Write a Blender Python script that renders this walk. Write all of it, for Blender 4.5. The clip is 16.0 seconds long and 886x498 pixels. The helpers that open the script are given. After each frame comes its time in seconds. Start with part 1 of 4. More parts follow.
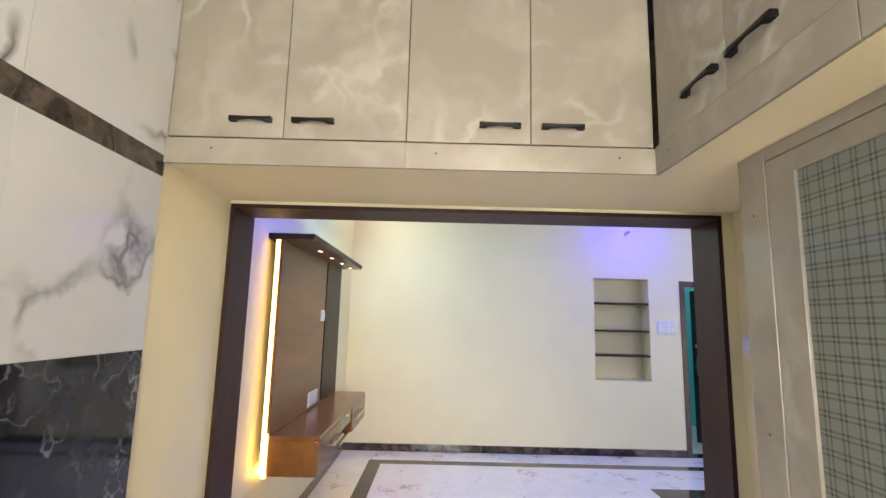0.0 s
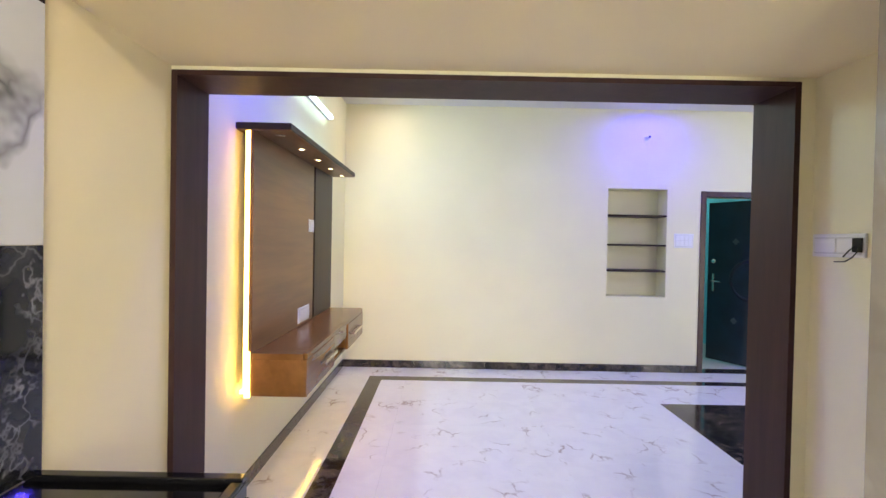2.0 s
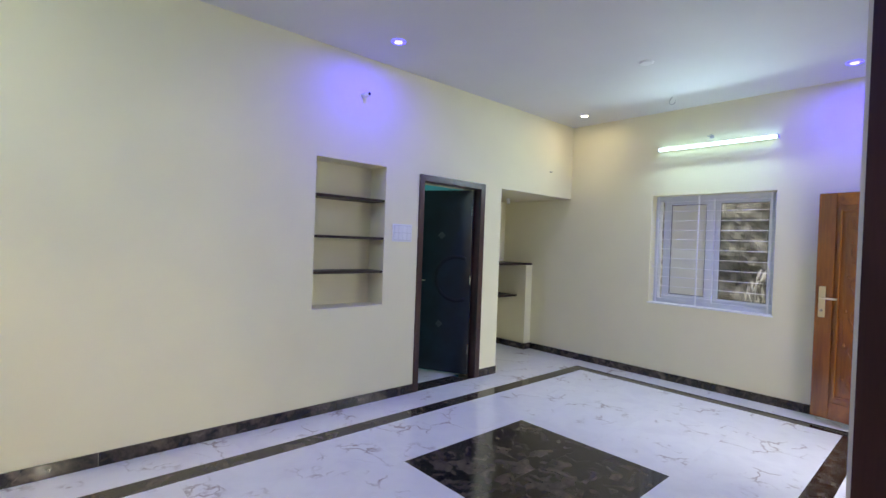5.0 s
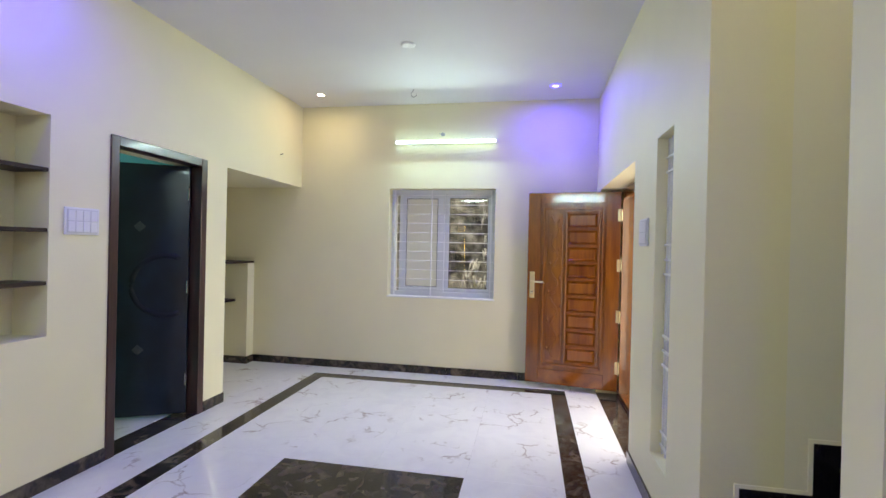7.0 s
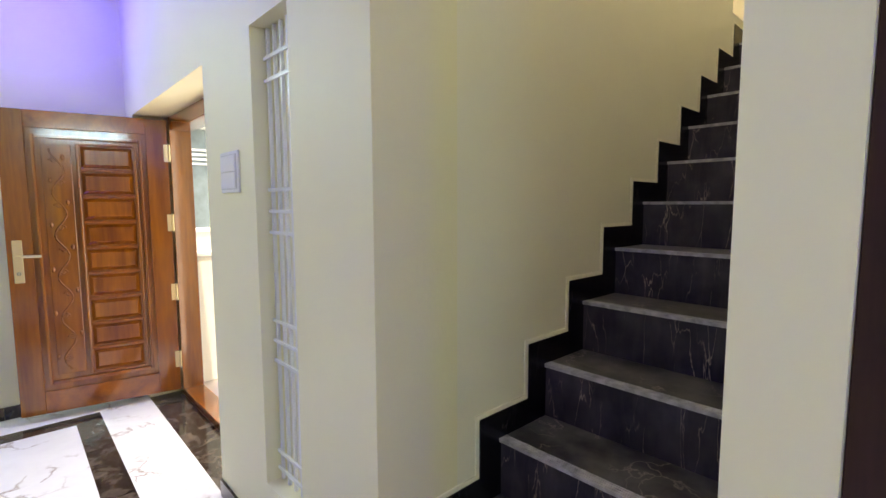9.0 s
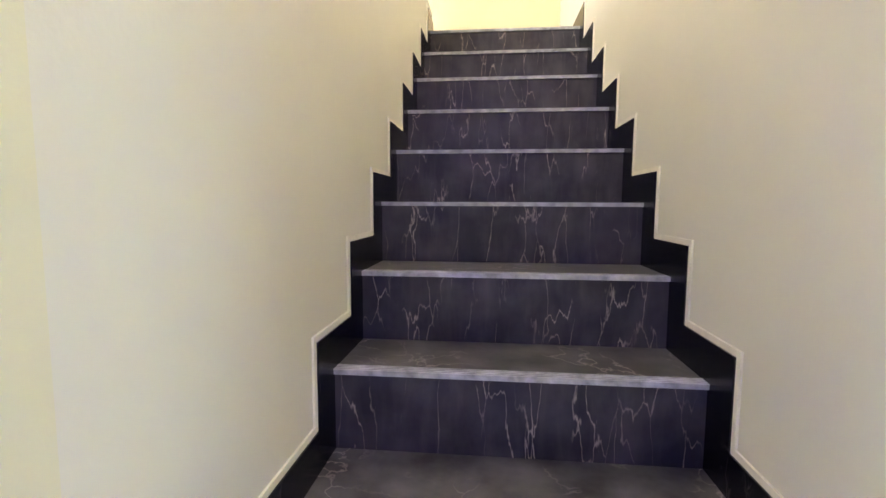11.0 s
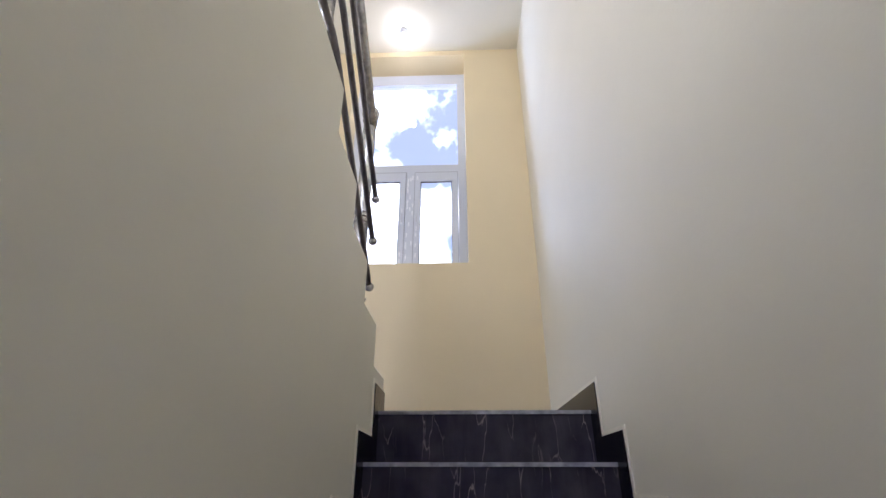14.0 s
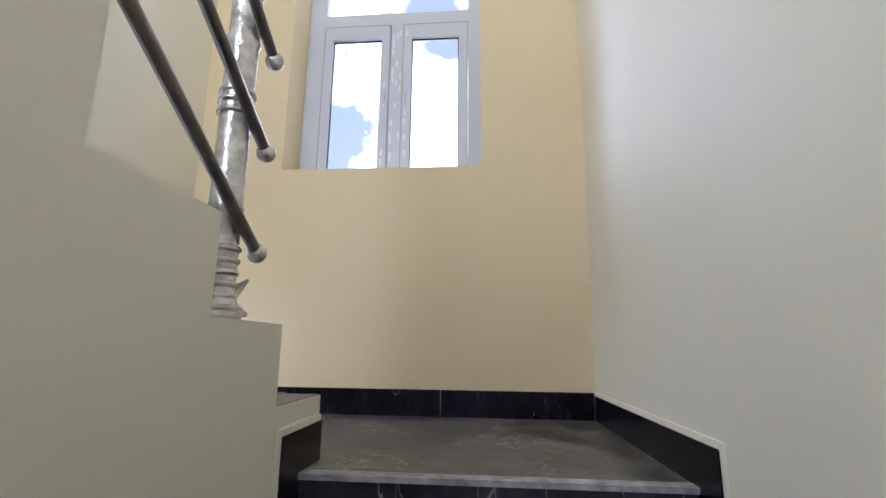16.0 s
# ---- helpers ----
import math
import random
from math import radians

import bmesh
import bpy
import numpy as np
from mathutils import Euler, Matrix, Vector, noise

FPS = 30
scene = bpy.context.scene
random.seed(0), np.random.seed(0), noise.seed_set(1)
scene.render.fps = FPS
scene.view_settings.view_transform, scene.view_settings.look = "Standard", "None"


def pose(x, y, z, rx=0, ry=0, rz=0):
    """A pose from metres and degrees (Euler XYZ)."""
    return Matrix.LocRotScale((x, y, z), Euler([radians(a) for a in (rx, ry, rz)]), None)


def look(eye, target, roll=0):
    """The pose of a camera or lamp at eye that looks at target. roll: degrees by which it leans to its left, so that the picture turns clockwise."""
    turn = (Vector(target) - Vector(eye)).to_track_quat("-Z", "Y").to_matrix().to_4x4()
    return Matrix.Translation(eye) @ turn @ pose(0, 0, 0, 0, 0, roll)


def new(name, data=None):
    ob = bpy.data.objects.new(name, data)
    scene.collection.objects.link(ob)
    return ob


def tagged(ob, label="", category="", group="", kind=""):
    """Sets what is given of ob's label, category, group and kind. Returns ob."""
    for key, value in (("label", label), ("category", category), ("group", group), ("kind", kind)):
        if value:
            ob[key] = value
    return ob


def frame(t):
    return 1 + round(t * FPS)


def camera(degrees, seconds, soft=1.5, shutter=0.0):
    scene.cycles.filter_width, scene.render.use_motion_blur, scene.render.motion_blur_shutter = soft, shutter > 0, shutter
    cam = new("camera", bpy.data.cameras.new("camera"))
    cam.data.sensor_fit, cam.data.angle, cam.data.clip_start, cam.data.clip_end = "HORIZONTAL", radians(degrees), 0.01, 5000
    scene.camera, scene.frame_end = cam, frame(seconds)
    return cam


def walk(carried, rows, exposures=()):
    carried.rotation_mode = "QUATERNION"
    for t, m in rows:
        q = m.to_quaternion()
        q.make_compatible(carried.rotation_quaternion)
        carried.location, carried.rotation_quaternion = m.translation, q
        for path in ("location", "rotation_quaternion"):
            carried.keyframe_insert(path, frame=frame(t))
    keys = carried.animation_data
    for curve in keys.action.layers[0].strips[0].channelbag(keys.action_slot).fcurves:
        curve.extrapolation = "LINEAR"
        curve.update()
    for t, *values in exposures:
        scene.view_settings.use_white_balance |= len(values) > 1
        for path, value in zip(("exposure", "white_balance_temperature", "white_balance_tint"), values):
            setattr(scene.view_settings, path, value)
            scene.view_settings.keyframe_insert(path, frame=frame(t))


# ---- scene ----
cam = camera(86.3, 16.0)
PATH = [
    (0, (0.371, -0.079, 1.56), (0.376, 1.899, 1.853), 1.4),
    (0.5, (0.385, -0.058, 1.508), (0.403, 1.937, 1.64), 1.3),
    (1, (0.396, -0.033, 1.47), (0.418, 1.967, 1.487), 1.3),
    (1.5, (0.399, 0.136, 1.457), (0.406, 2.135, 1.437), 1.2),
    (2, (0.377, 0.373, 1.457), (0.381, 2.373, 1.428), 1.1),
    (2.5, (0.393, 0.679, 1.459), (0.394, 2.679, 1.431), 1.0),
    (3, (0.4, 0.985, 1.462), (0.472, 2.983, 1.429), 1.1),
    (3.5, (0.395, 1.298, 1.467), (0.657, 3.281, 1.433), 1.2),
    (4, (0.424, 1.633, 1.453), (0.981, 3.553, 1.422), 1.4),
    (4.5, (0.463, 1.943, 1.439), (1.394, 3.713, 1.413), 1.7),
    (5, (0.497, 2.289, 1.445), (1.837, 3.773, 1.42), 2.1),
    (5.2, (0.557, 2.405, 1.4), (2.031, 3.757, 1.394), 1.8),
    (7.3, (0.844, 3.199, 1.432), (2.833, 3.409, 1.406), 1.4),
    (7.5, (0.941, 3.212, 1.438), (2.938, 3.314, 1.399), 1.4),
    (8, (1.186, 3.228, 1.432), (3.165, 2.95, 1.357), 1.3),
    (8.5, (1.481, 3.248, 1.436), (3.297, 2.419, 1.312), 0.7),
    (9, (1.767, 3.16, 1.403), (3.23, 1.81, 1.216), -0.2),
    (9.2, (1.876, 3.102, 1.402), (3.151, 1.576, 1.188), -0.4),
    (11.3, (2.424, 2.391, 1.41), (2.579, 0.404, 1.24), 0.2),
    (11.5, (2.436, 2.295, 1.436), (2.575, 0.305, 1.294), 0.1),
    (11.6, (2.442, 2.26, 1.451), (2.574, 0.269, 1.32), -0.0),
    (12, (2.463, 2.07, 1.569), (2.565, 0.073, 1.556), 0.5),
    (12.5, (2.448, 1.892, 1.73), (2.534, -0.095, 1.943), 0.5),
    (13, (2.422, 1.8, 1.918), (2.51, -0.132, 2.427), 0.3),
    (13.5, (2.42, 1.695, 2.067), (2.497, -0.147, 2.842), 0.5),
    (14, (2.431, 1.685, 2.15), (2.499, -0.105, 3.038), 0.1),
    (14.5, (2.416, 1.526, 2.178), (2.461, -0.283, 3.03), -0.3),
    (15, (2.378, 1.279, 2.32), (2.412, -0.589, 3.034), -0.4),
    (15.5, (2.385, 1.009, 2.493), (2.441, -0.912, 3.046), -0.1),
    (16, (2.356, 0.78, 2.691), (2.526, -1.171, 3.098), 0.7),
]
walk(cam, [(r[0], look(*r[1:])) for r in PATH], [(0,0.62,7200,13),(1,0.66,7250,13),(2,0.78,7300,13),(2.5,0.6,7300,13),(3,0.4,7150,14),(3.5,0.27,7200,13),(4,0.34,7150,11),(4.5,0.3,7050,10),(5,0.2,7100,9),(7.5,0.42,8400,7),(8,0.34,8300,6),(8.5,0.42,8300,7),(9.2,0.8,8500,8),(11.3,1.95,6850,19),(12,1.9,6450,20),(12.5,1.45,6000,21),(13,1.0,5850,22),(13.5,0.33,5700,23),(14,0.02,5650,25),(15,-0.02,5600,22),(16,0.05,5600,21)])

# ---- world and large lights ----
SUN_EL, SUN_AZ = 72.0, 280.0
world = bpy.data.worlds.new("world")
scene.world = world
world.use_nodes = True
wn, wl = world.node_tree.nodes, world.node_tree.links
wn.clear()
w_out = wn.new("ShaderNodeOutputWorld")
w_bg = wn.new("ShaderNodeBackground")
w_sky = wn.new("ShaderNodeTexSky")
w_sky.sky_type, w_sky.sun_disc = "NISHITA", False
w_sky.sun_elevation, w_sky.sun_rotation = radians(SUN_EL), radians(SUN_AZ)
w_tc = wn.new("ShaderNodeTexCoord")
w_noise = wn.new("ShaderNodeTexNoise")
w_noise.inputs["Scale"].default_value, w_noise.inputs["Detail"].default_value = 3.6, 7.0
w_noise.inputs["Roughness"].default_value = 0.55
w_ramp = wn.new("ShaderNodeValToRGB")
w_ramp.color_ramp.elements[0].position, w_ramp.color_ramp.elements[1].position = 0.465, 0.63
w_ramp.color_ramp.elements[0].color = (0.06, 0.06, 0.06, 1)
w_mix = wn.new("ShaderNodeMix")
w_mix.data_type = "RGBA"
w_mix.inputs[7].default_value = (44.0, 46.4, 48.8, 1)
wl.new(w_tc.outputs["Generated"], w_noise.inputs["Vector"])
wl.new(w_noise.outputs["Fac"], w_ramp.inputs["Fac"])
wl.new(w_ramp.outputs["Color"], w_mix.inputs[0])
wl.new(w_sky.outputs["Color"], w_mix.inputs[6])
wl.new(w_mix.outputs[2], w_bg.inputs["Color"])
wl.new(w_bg.outputs["Background"], w_out.inputs["Surface"])
w_bg.inputs["Strength"].default_value = 0.15


def lamp(name, kind, at, energy, color, turn=(0, 0, 0), **more):
    data = bpy.data.lights.new(name, kind)
    data.energy, data.color = energy, color
    if kind == "AREA":
        data.shape, data.size, data.size_y = "RECTANGLE", more["size"], more["size_y"]
    if kind == "SPOT":
        data.spot_size, data.spot_blend, data.shadow_soft_size = radians(more["cone"]), more["blend"], 0.04
    if kind == "POINT":
        data.shadow_soft_size = more["radius"]
    if kind == "SUN":
        data.angle = radians(more["angle"])
    ob = new(name, data)
    ob.location, ob.rotation_euler = at, [radians(a) for a in turn]
    return ob


DAY, TUBE, WARM, BLUE = (0.86, 0.93, 1.0), (0.60, 0.92, 1.08), (1.0, 0.86, 0.66), (0.05, 0.03, 1.0)
sun = lamp("sun", "SUN", (0, 0, 20), 4.0, (1.0, 0.95, 0.86), (90 - SUN_EL, 0, 260), angle=0.6)
lamp("tube_west_light", "AREA", (-0.63, 4.34, 2.615), 14, TUBE, (0, -60, 0), size=0.03, size_y=1.15)
lamp("tube_east_light", "AREA", (5.80, 4.10, 2.57), 17, TUBE, (0, 55, 0), size=0.03, size_y=1.1)
SPOTS_WHITE = [(-0.243, 5.338), (5.48, 5.385)]
SPOTS_BLUE = [(2.704, 5.344), (5.474, 2.943), (-0.243, 2.943)]
for sx, sy in SPOTS_WHITE:
    lamp("spot_light", "AREA", (sx, sy, 3.005), 1.9, WARM, size=0.06, size_y=0.06)
for sx, sy in SPOTS_BLUE:
    lamp("spot_light_blue", "AREA", (sx, sy, 3.005), 15, BLUE, size=0.05, size_y=0.05)
lamp("kitchen_light", "POINT", (0.9, -1.5, 2.75), 85, (1.0, 0.91, 0.77), radius=0.08)
lamp("kitchen_window_sky", "AREA", (0.5, -2.42, 1.55), 45, (0.90, 0.95, 1.0), (90, 0, 0), size=1.36, size_y=1.06)
lamp("stair_bulb_light", "POINT", (2.865, -1.03, 5.30), 2.5, (1.0, 0.97, 0.92), radius=0.04)
# added fill outdoors, out of view beside the stair window, to boost its skylight
lamp("stair_window_side_fill", "AREA", (4.75, -2.75, 4.75), 115, (0.58, 0.75, 1.0), (90, 0, 54), size=1.5, size_y=2.0)
# added fill lamp at the unseen stair head, to brighten the stairwell
lamp("stair_head_fill", "AREA", (3.30, 2.60, 4.30), 30, (0.90, 0.95, 1.0), (-90, 0, 0), size=0.75, size_y=1.9)
lamp("main_door_sky", "AREA", (4.62, 2.11, 1.05), 9, (0.95, 0.97, 1.0), (90, 0, 0), size=0.88, size_y=1.85)
lamp("room_light", "POINT", (3.2, 7.6, 2.6), 10, (0.70, 0.95, 1.0), radius=0.08)


# ---- materials ----
def material(name, color, rough=0.5, metal=0.0, coat=0.0, var=0.0, scale=6.0, bump=0.0, bump_scale=120.0, stretch=(1, 1, 1), emit=None):
    """A plain surface: base colour with cloudy variation and fine relief."""
    m = bpy.data.materials.new(name)
    m.use_nodes = True
    n, l = m.node_tree.nodes, m.node_tree.links
    b = n["Principled BSDF"]
    b.inputs["Base Color"].default_value = (*color, 1)
    b.inputs["Roughness"].default_value, b.inputs["Metallic"].default_value = rough, metal
    b.inputs["Coat Weight"].default_value = coat
    tc = n.new("ShaderNodeTexCoord")
    mp = n.new("ShaderNodeMapping")
    mp.inputs["Scale"].default_value = stretch
    l.new(tc.outputs["Object"], mp.inputs["Vector"])
    if var:
        t = n.new("ShaderNodeTexNoise")
        t.inputs["Scale"].default_value, t.inputs["Detail"].default_value = scale, 6.0
        l.new(mp.outputs["Vector"], t.inputs["Vector"])
        r = n.new("ShaderNodeValToRGB")
        r.color_ramp.elements[0].position, r.color_ramp.elements[1].position = 0.3, 0.72
        r.color_ramp.elements[0].color = (*[c * (1 - var) for c in color], 1)
        r.color_ramp.elements[1].color = (*[min(1, c * (1 + var)) for c in color], 1)
        l.new(t.outputs["Fac"], r.inputs["Fac"])
        l.new(r.outputs["Color"], b.inputs["Base Color"])
    if bump:
        t2 = n.new("ShaderNodeTexNoise")
        t2.inputs["Scale"].default_value, t2.inputs["Detail"].default_value = bump_scale, 3.0
        l.new(mp.outputs["Vector"], t2.inputs["Vector"])
        bp = n.new("ShaderNodeBump")
        bp.inputs["Strength"].default_value, bp.inputs["Distance"].default_value = bump, 0.004
        l.new(t2.outputs["Fac"], bp.inputs["Height"])
        l.new(bp.outputs["Normal"], b.inputs["Normal"])
    if emit:
        b.inputs["Emission Color"].default_value = (*emit[0], 1)
        b.inputs["Emission Strength"].default_value = emit[1]
    return m


def ramp_node(n, stops):
    r = n.new("ShaderNodeValToRGB")
    e = r.color_ramp.elements
    while len(e) < len(stops):
        e.new(0.5)
    for k, (p, c) in enumerate(stops):
        e[k].position = p
        e[k].color = (*c, 1) if len(c) == 3 else c
    return r


def stone(name, base, vein, rough, vein_scale, width, patch=(0.5, 0.62), cloud=None, stretch=(1, 1, 1), dust=None, warp=0.5):
    """Polished stone: a base, thin warped veins that come in patches, and clouds; each tile takes its own stretch of the pattern."""
    m = bpy.data.materials.new(name)
    m.use_nodes = True
    n, l = m.node_tree.nodes, m.node_tree.links
    b = n["Principled BSDF"]
    b.inputs["Roughness"].default_value = rough
    tc, info = n.new("ShaderNodeTexCoord"), n.new("ShaderNodeObjectInfo")
    off = n.new("ShaderNodeVectorMath")
    off.operation = "SCALE"
    off.inputs[0].default_value = (7.3, 11.9, 5.1)
    l.new(info.outputs["Random"], off.inputs["Scale"])
    add = n.new("ShaderNodeVectorMath")
    l.new(tc.outputs["Object"], add.inputs[0])
    l.new(off.outputs["Vector"], add.inputs[1])
    mp = n.new("ShaderNodeMapping")
    mp.inputs["Scale"].default_value = stretch
    mp.inputs["Rotation"].default_value = (0.3, 0.2, 0.6) if stretch == (1, 1, 1) else (0, 0, 0)
    l.new(add.outputs["Vector"], mp.inputs["Vector"])
    wn_ = n.new("ShaderNodeTexNoise")
    wn_.inputs["Scale"].default_value, wn_.inputs["Detail"].default_value = vein_scale * 0.8, 5.0
    l.new(mp.outputs["Vector"], wn_.inputs["Vector"])
    sub = n.new("ShaderNodeVectorMath")
    sub.operation = "SCALE"
    sub.inputs["Scale"].default_value = warp
    l.new(wn_.outputs["Color"], sub.inputs[0])
    wadd = n.new("ShaderNodeVectorMath")
    l.new(mp.outputs["Vector"], wadd.inputs[0])
    l.new(sub.outputs["Vector"], wadd.inputs[1])
    vor = n.new("ShaderNodeTexVoronoi")
    vor.feature = "DISTANCE_TO_EDGE"
    vor.inputs["Scale"].default_value = vein_scale
    l.new(wadd.outputs["Vector"], vor.inputs["Vector"])
    thin = ramp_node(n, [(0.0, (1, 1, 1)), (width, (0, 0, 0))])
    l.new(vor.outputs["Distance"], thin.inputs["Fac"])
    pn = n.new("ShaderNodeTexNoise")
    pn.inputs["Scale"].default_value, pn.inputs["Detail"].default_value = vein_scale * 0.9, 3.0
    l.new(mp.outputs["Vector"], pn.inputs["Vector"])
    where = ramp_node(n, [(patch[0], (0, 0, 0)), (patch[1], (1, 1, 1))])
    l.new(pn.outputs["Fac"], where.inputs["Fac"])
    mul = n.new("ShaderNodeMath")
    mul.operation = "MULTIPLY"
    l.new(thin.outputs["Color"], mul.inputs[0])
    l.new(where.outputs["Color"], mul.inputs[1])
    cn = n.new("ShaderNodeTexNoise")
    cn.inputs["Scale"].default_value, cn.inputs["Detail"].default_value = vein_scale * 1.3, 8.0
    l.new(wadd.outputs["Vector"], cn.inputs["Vector"])
    c2 = cloud or tuple(c * 0.93 for c in base)
    clouds = ramp_node(n, [(0.42, base), (0.72, c2)])
    l.new(cn.outputs["Fac"], clouds.inputs["Fac"])
    mix = n.new("ShaderNodeMix")
    mix.data_type = "RGBA"
    mix.inputs[7].default_value = (*vein, 1)
    l.new(mul.outputs[0], mix.inputs[0])
    l.new(clouds.outputs["Color"], mix.inputs[6])
    last = mix.outputs[2]
    if dust:
        dn = n.new("ShaderNodeTexNoise")
        dn.inputs["Scale"].default_value, dn.inputs["Detail"].default_value = 9.0, 9.0
        l.new(tc.outputs["Object"], dn.inputs["Vector"])
        dr = ramp_node(n, [(0.35, (0.0, 0.0, 0.0)), (0.8, (dust[1],) * 3)])
        l.new(dn.outputs["Fac"], dr.inputs["Fac"])
        dm = n.new("ShaderNodeMix")
        dm.data_type = "RGBA"
        dm.inputs[7].default_value = (*dust[0], 1)
        l.new(dr.outputs["Color"], dm.inputs[0])
        l.new(last, dm.inputs[6])
        last = dm.outputs[2]
    if dust and dust[1] > 0.2:
        rr = ramp_node(n, [(0.3, (rough,) * 3), (0.75, (min(1, rough + 0.14),) * 3)])
        l.new(dn.outputs["Fac"], rr.inputs["Fac"])
        l.new(rr.outputs["Color"], b.inputs["Roughness"])
    l.new(last, b.inputs["Base Color"])
    return m


def grain(name, dark, light, rough, along, scale=14.0, coat=0.0):
    """Wood: stretched noise along one axis, in two sizes."""
    m = bpy.data.materials.new(name)
    m.use_nodes = True
    n, l = m.node_tree.nodes, m.node_tree.links
    b = n["Principled BSDF"]
    b.inputs["Roughness"].default_value, b.inputs["Coat Weight"].default_value = rough, coat
    b.inputs["Coat Roughness"].default_value = 0.08
    tc, info = n.new("ShaderNodeTexCoord"), n.new("ShaderNodeObjectInfo")
    mp = n.new("ShaderNodeMapping")
    mp.inputs["Scale"].default_value = [0.09 if k == along else 1.0 for k in range(3)]
    l.new(tc.outputs["Object"], mp.inputs["Vector"])
    l.new(info.outputs["Random"], mp.inputs["Location"])
    big = n.new("ShaderNodeTexNoise")
    big.inputs["Scale"].default_value, big.inputs["Detail"].default_value, big.inputs["Distortion"].default_value = scale, 5.0, 0.6
    fine = n.new("ShaderNodeTexNoise")
    fine.inputs["Scale"].default_value, fine.inputs["Detail"].default_value = scale * 9, 3.0
    l.new(mp.outputs["Vector"], big.inputs["Vector"])
    l.new(mp.outputs["Vector"], fine.inputs["Vector"])
    mixf = n.new("ShaderNodeMath")
    mixf.operation = "MULTIPLY_ADD"
    mixf.inputs[1].default_value = 0.35
    l.new(fine.outputs["Fac"], mixf.inputs[0])
    l.new(big.outputs["Fac"], mixf.inputs[2])
    r = ramp_node(n, [(0.45, dark), (0.92, light)])
    l.new(mixf.outputs[0], r.inputs["Fac"])
    l.new(r.outputs["Color"], b.inputs["Base Color"])
    bp = n.new("ShaderNodeBump")
    bp.inputs["Strength"].default_value, bp.inputs["Distance"].default_value = 0.08, 0.002
    l.new(fine.outputs["Fac"], bp.inputs["Height"])
    l.new(bp.outputs["Normal"], b.inputs["Normal"])
    return m


def clear(name, color=(1, 1, 1), rough=0.0):
    m = bpy.data.materials.new(name)
    m.use_nodes = True
    b = m.node_tree.nodes["Principled BSDF"]
    b.inputs["Base Color"].default_value = (*color, 1)
    b.inputs["Transmission Weight"].default_value, b.inputs["Roughness"].default_value, b.inputs["IOR"].default_value = 1.0, rough, 1.45
    return m


CREAM = material("cream_wall_paint", (0.81, 0.755, 0.525), 0.55, var=0.03, scale=1.7, bump=0.12, bump_scale=60)
WARMC = material("warm_cream_wall_paint", (0.82, 0.71, 0.44), 0.55, var=0.03, scale=1.7, bump=0.12, bump_scale=60)
STAIRC = material("stair_wall_paint", (0.81, 0.765, 0.625), 0.55, var=0.03, scale=1.7, bump=0.12, bump_scale=60)
# house cream, deepened: the window wall's backlit shade is put into the colour
SHADEC = material("shaded_cream_wall_paint", (0.76, 0.625, 0.375), 0.55, var=0.03, scale=1.7, bump=0.12, bump_scale=60)
WHITE = material("white_ceiling_paint", (0.70, 0.70, 0.71), 0.7, var=0.02, scale=2.0, bump=0.1, bump_scale=60)
OUTWHITE = material("white_outdoor_paint", (0.80, 0.79, 0.77), 0.8, var=0.05, scale=2.0, bump=0.2, bump_scale=40)
CYAN = material("turquoise_wall_paint", (0.10, 0.55, 0.62), 0.6, var=0.03, scale=2.0)
MARBLE = stone("white_marble_tile", (0.80, 0.785, 0.79), (0.38, 0.31, 0.28), 0.045, 4.2, 0.055, (0.53, 0.66), (0.74, 0.72, 0.74), warp=0.55)
DARKST = stone("dark_brown_marble", (0.016, 0.013, 0.011), (0.28, 0.22, 0.17), 0.10, 5.0, 0.035, (0.58, 0.75), (0.13, 0.10, 0.078), warp=0.8)
STEPST = stone("black_step_stone", (0.019, 0.016, 0.025), (0.38, 0.31, 0.27), 0.38, 6.0, 0.02, (0.46, 0.62), (0.044, 0.036, 0.044), stretch=(2.6, 2.6, 0.5), dust=((0.26, 0.23, 0.25), 0.2), warp=0.32)
TREADST = stone("dusty_black_tread_stone", (0.022, 0.020, 0.021), (0.36, 0.31, 0.28), 0.33, 5.0, 0.03, (0.46, 0.6), (0.05, 0.045, 0.044), dust=((0.30, 0.285, 0.28), 0.62), warp=0.7)
NOSEST = material("dusty_grooved_nosing", (0.42, 0.42, 0.43), 0.6, var=0.4, scale=30, bump=0.3)
TILEW = stone("white_vein_wall_tile", (0.60, 0.61, 0.62), (0.11, 0.11, 0.11), 0.05, 1.7, 0.05, (0.49, 0.60), (0.64, 0.65, 0.66), warp=1.1)
TILEB = stone("black_vein_wall_tile", (0.009, 0.009, 0.011), (0.26, 0.26, 0.28), 0.06, 4.5, 0.05, (0.50, 0.72), (0.045, 0.045, 0.05), warp=1.0)
SKIRTST = stone("black_skirting_stone", (0.006, 0.0055, 0.008), (0.16, 0.14, 0.13), 0.22, 6.0, 0.016, (0.54, 0.68), (0.010, 0.009, 0.012), stretch=(2.2, 2.2, 0.6), warp=0.6)
GRANITE = material("black_granite", (0.006, 0.006, 0.007), 0.05, var=0.3, scale=90)
LAMB = stone("beige_marble_laminate", (0.285, 0.26, 0.222), (0.47, 0.45, 0.41), 0.22, 2.1, 0.085, (0.48, 0.70), (0.375, 0.35, 0.305), warp=1.3)
EDGEB = material("brown_edge_band", (0.20, 0.145, 0.10), 0.45, var=0.1)
WALNUT = grain("walnut_laminate", (0.115, 0.044, 0.012), (0.30, 0.130, 0.040), 0.34, 1, 2.6)
REDWOOD = grain("red_brown_laminate", (0.165, 0.066, 0.016), (0.31, 0.142, 0.040), 0.22, 1, 3.0)
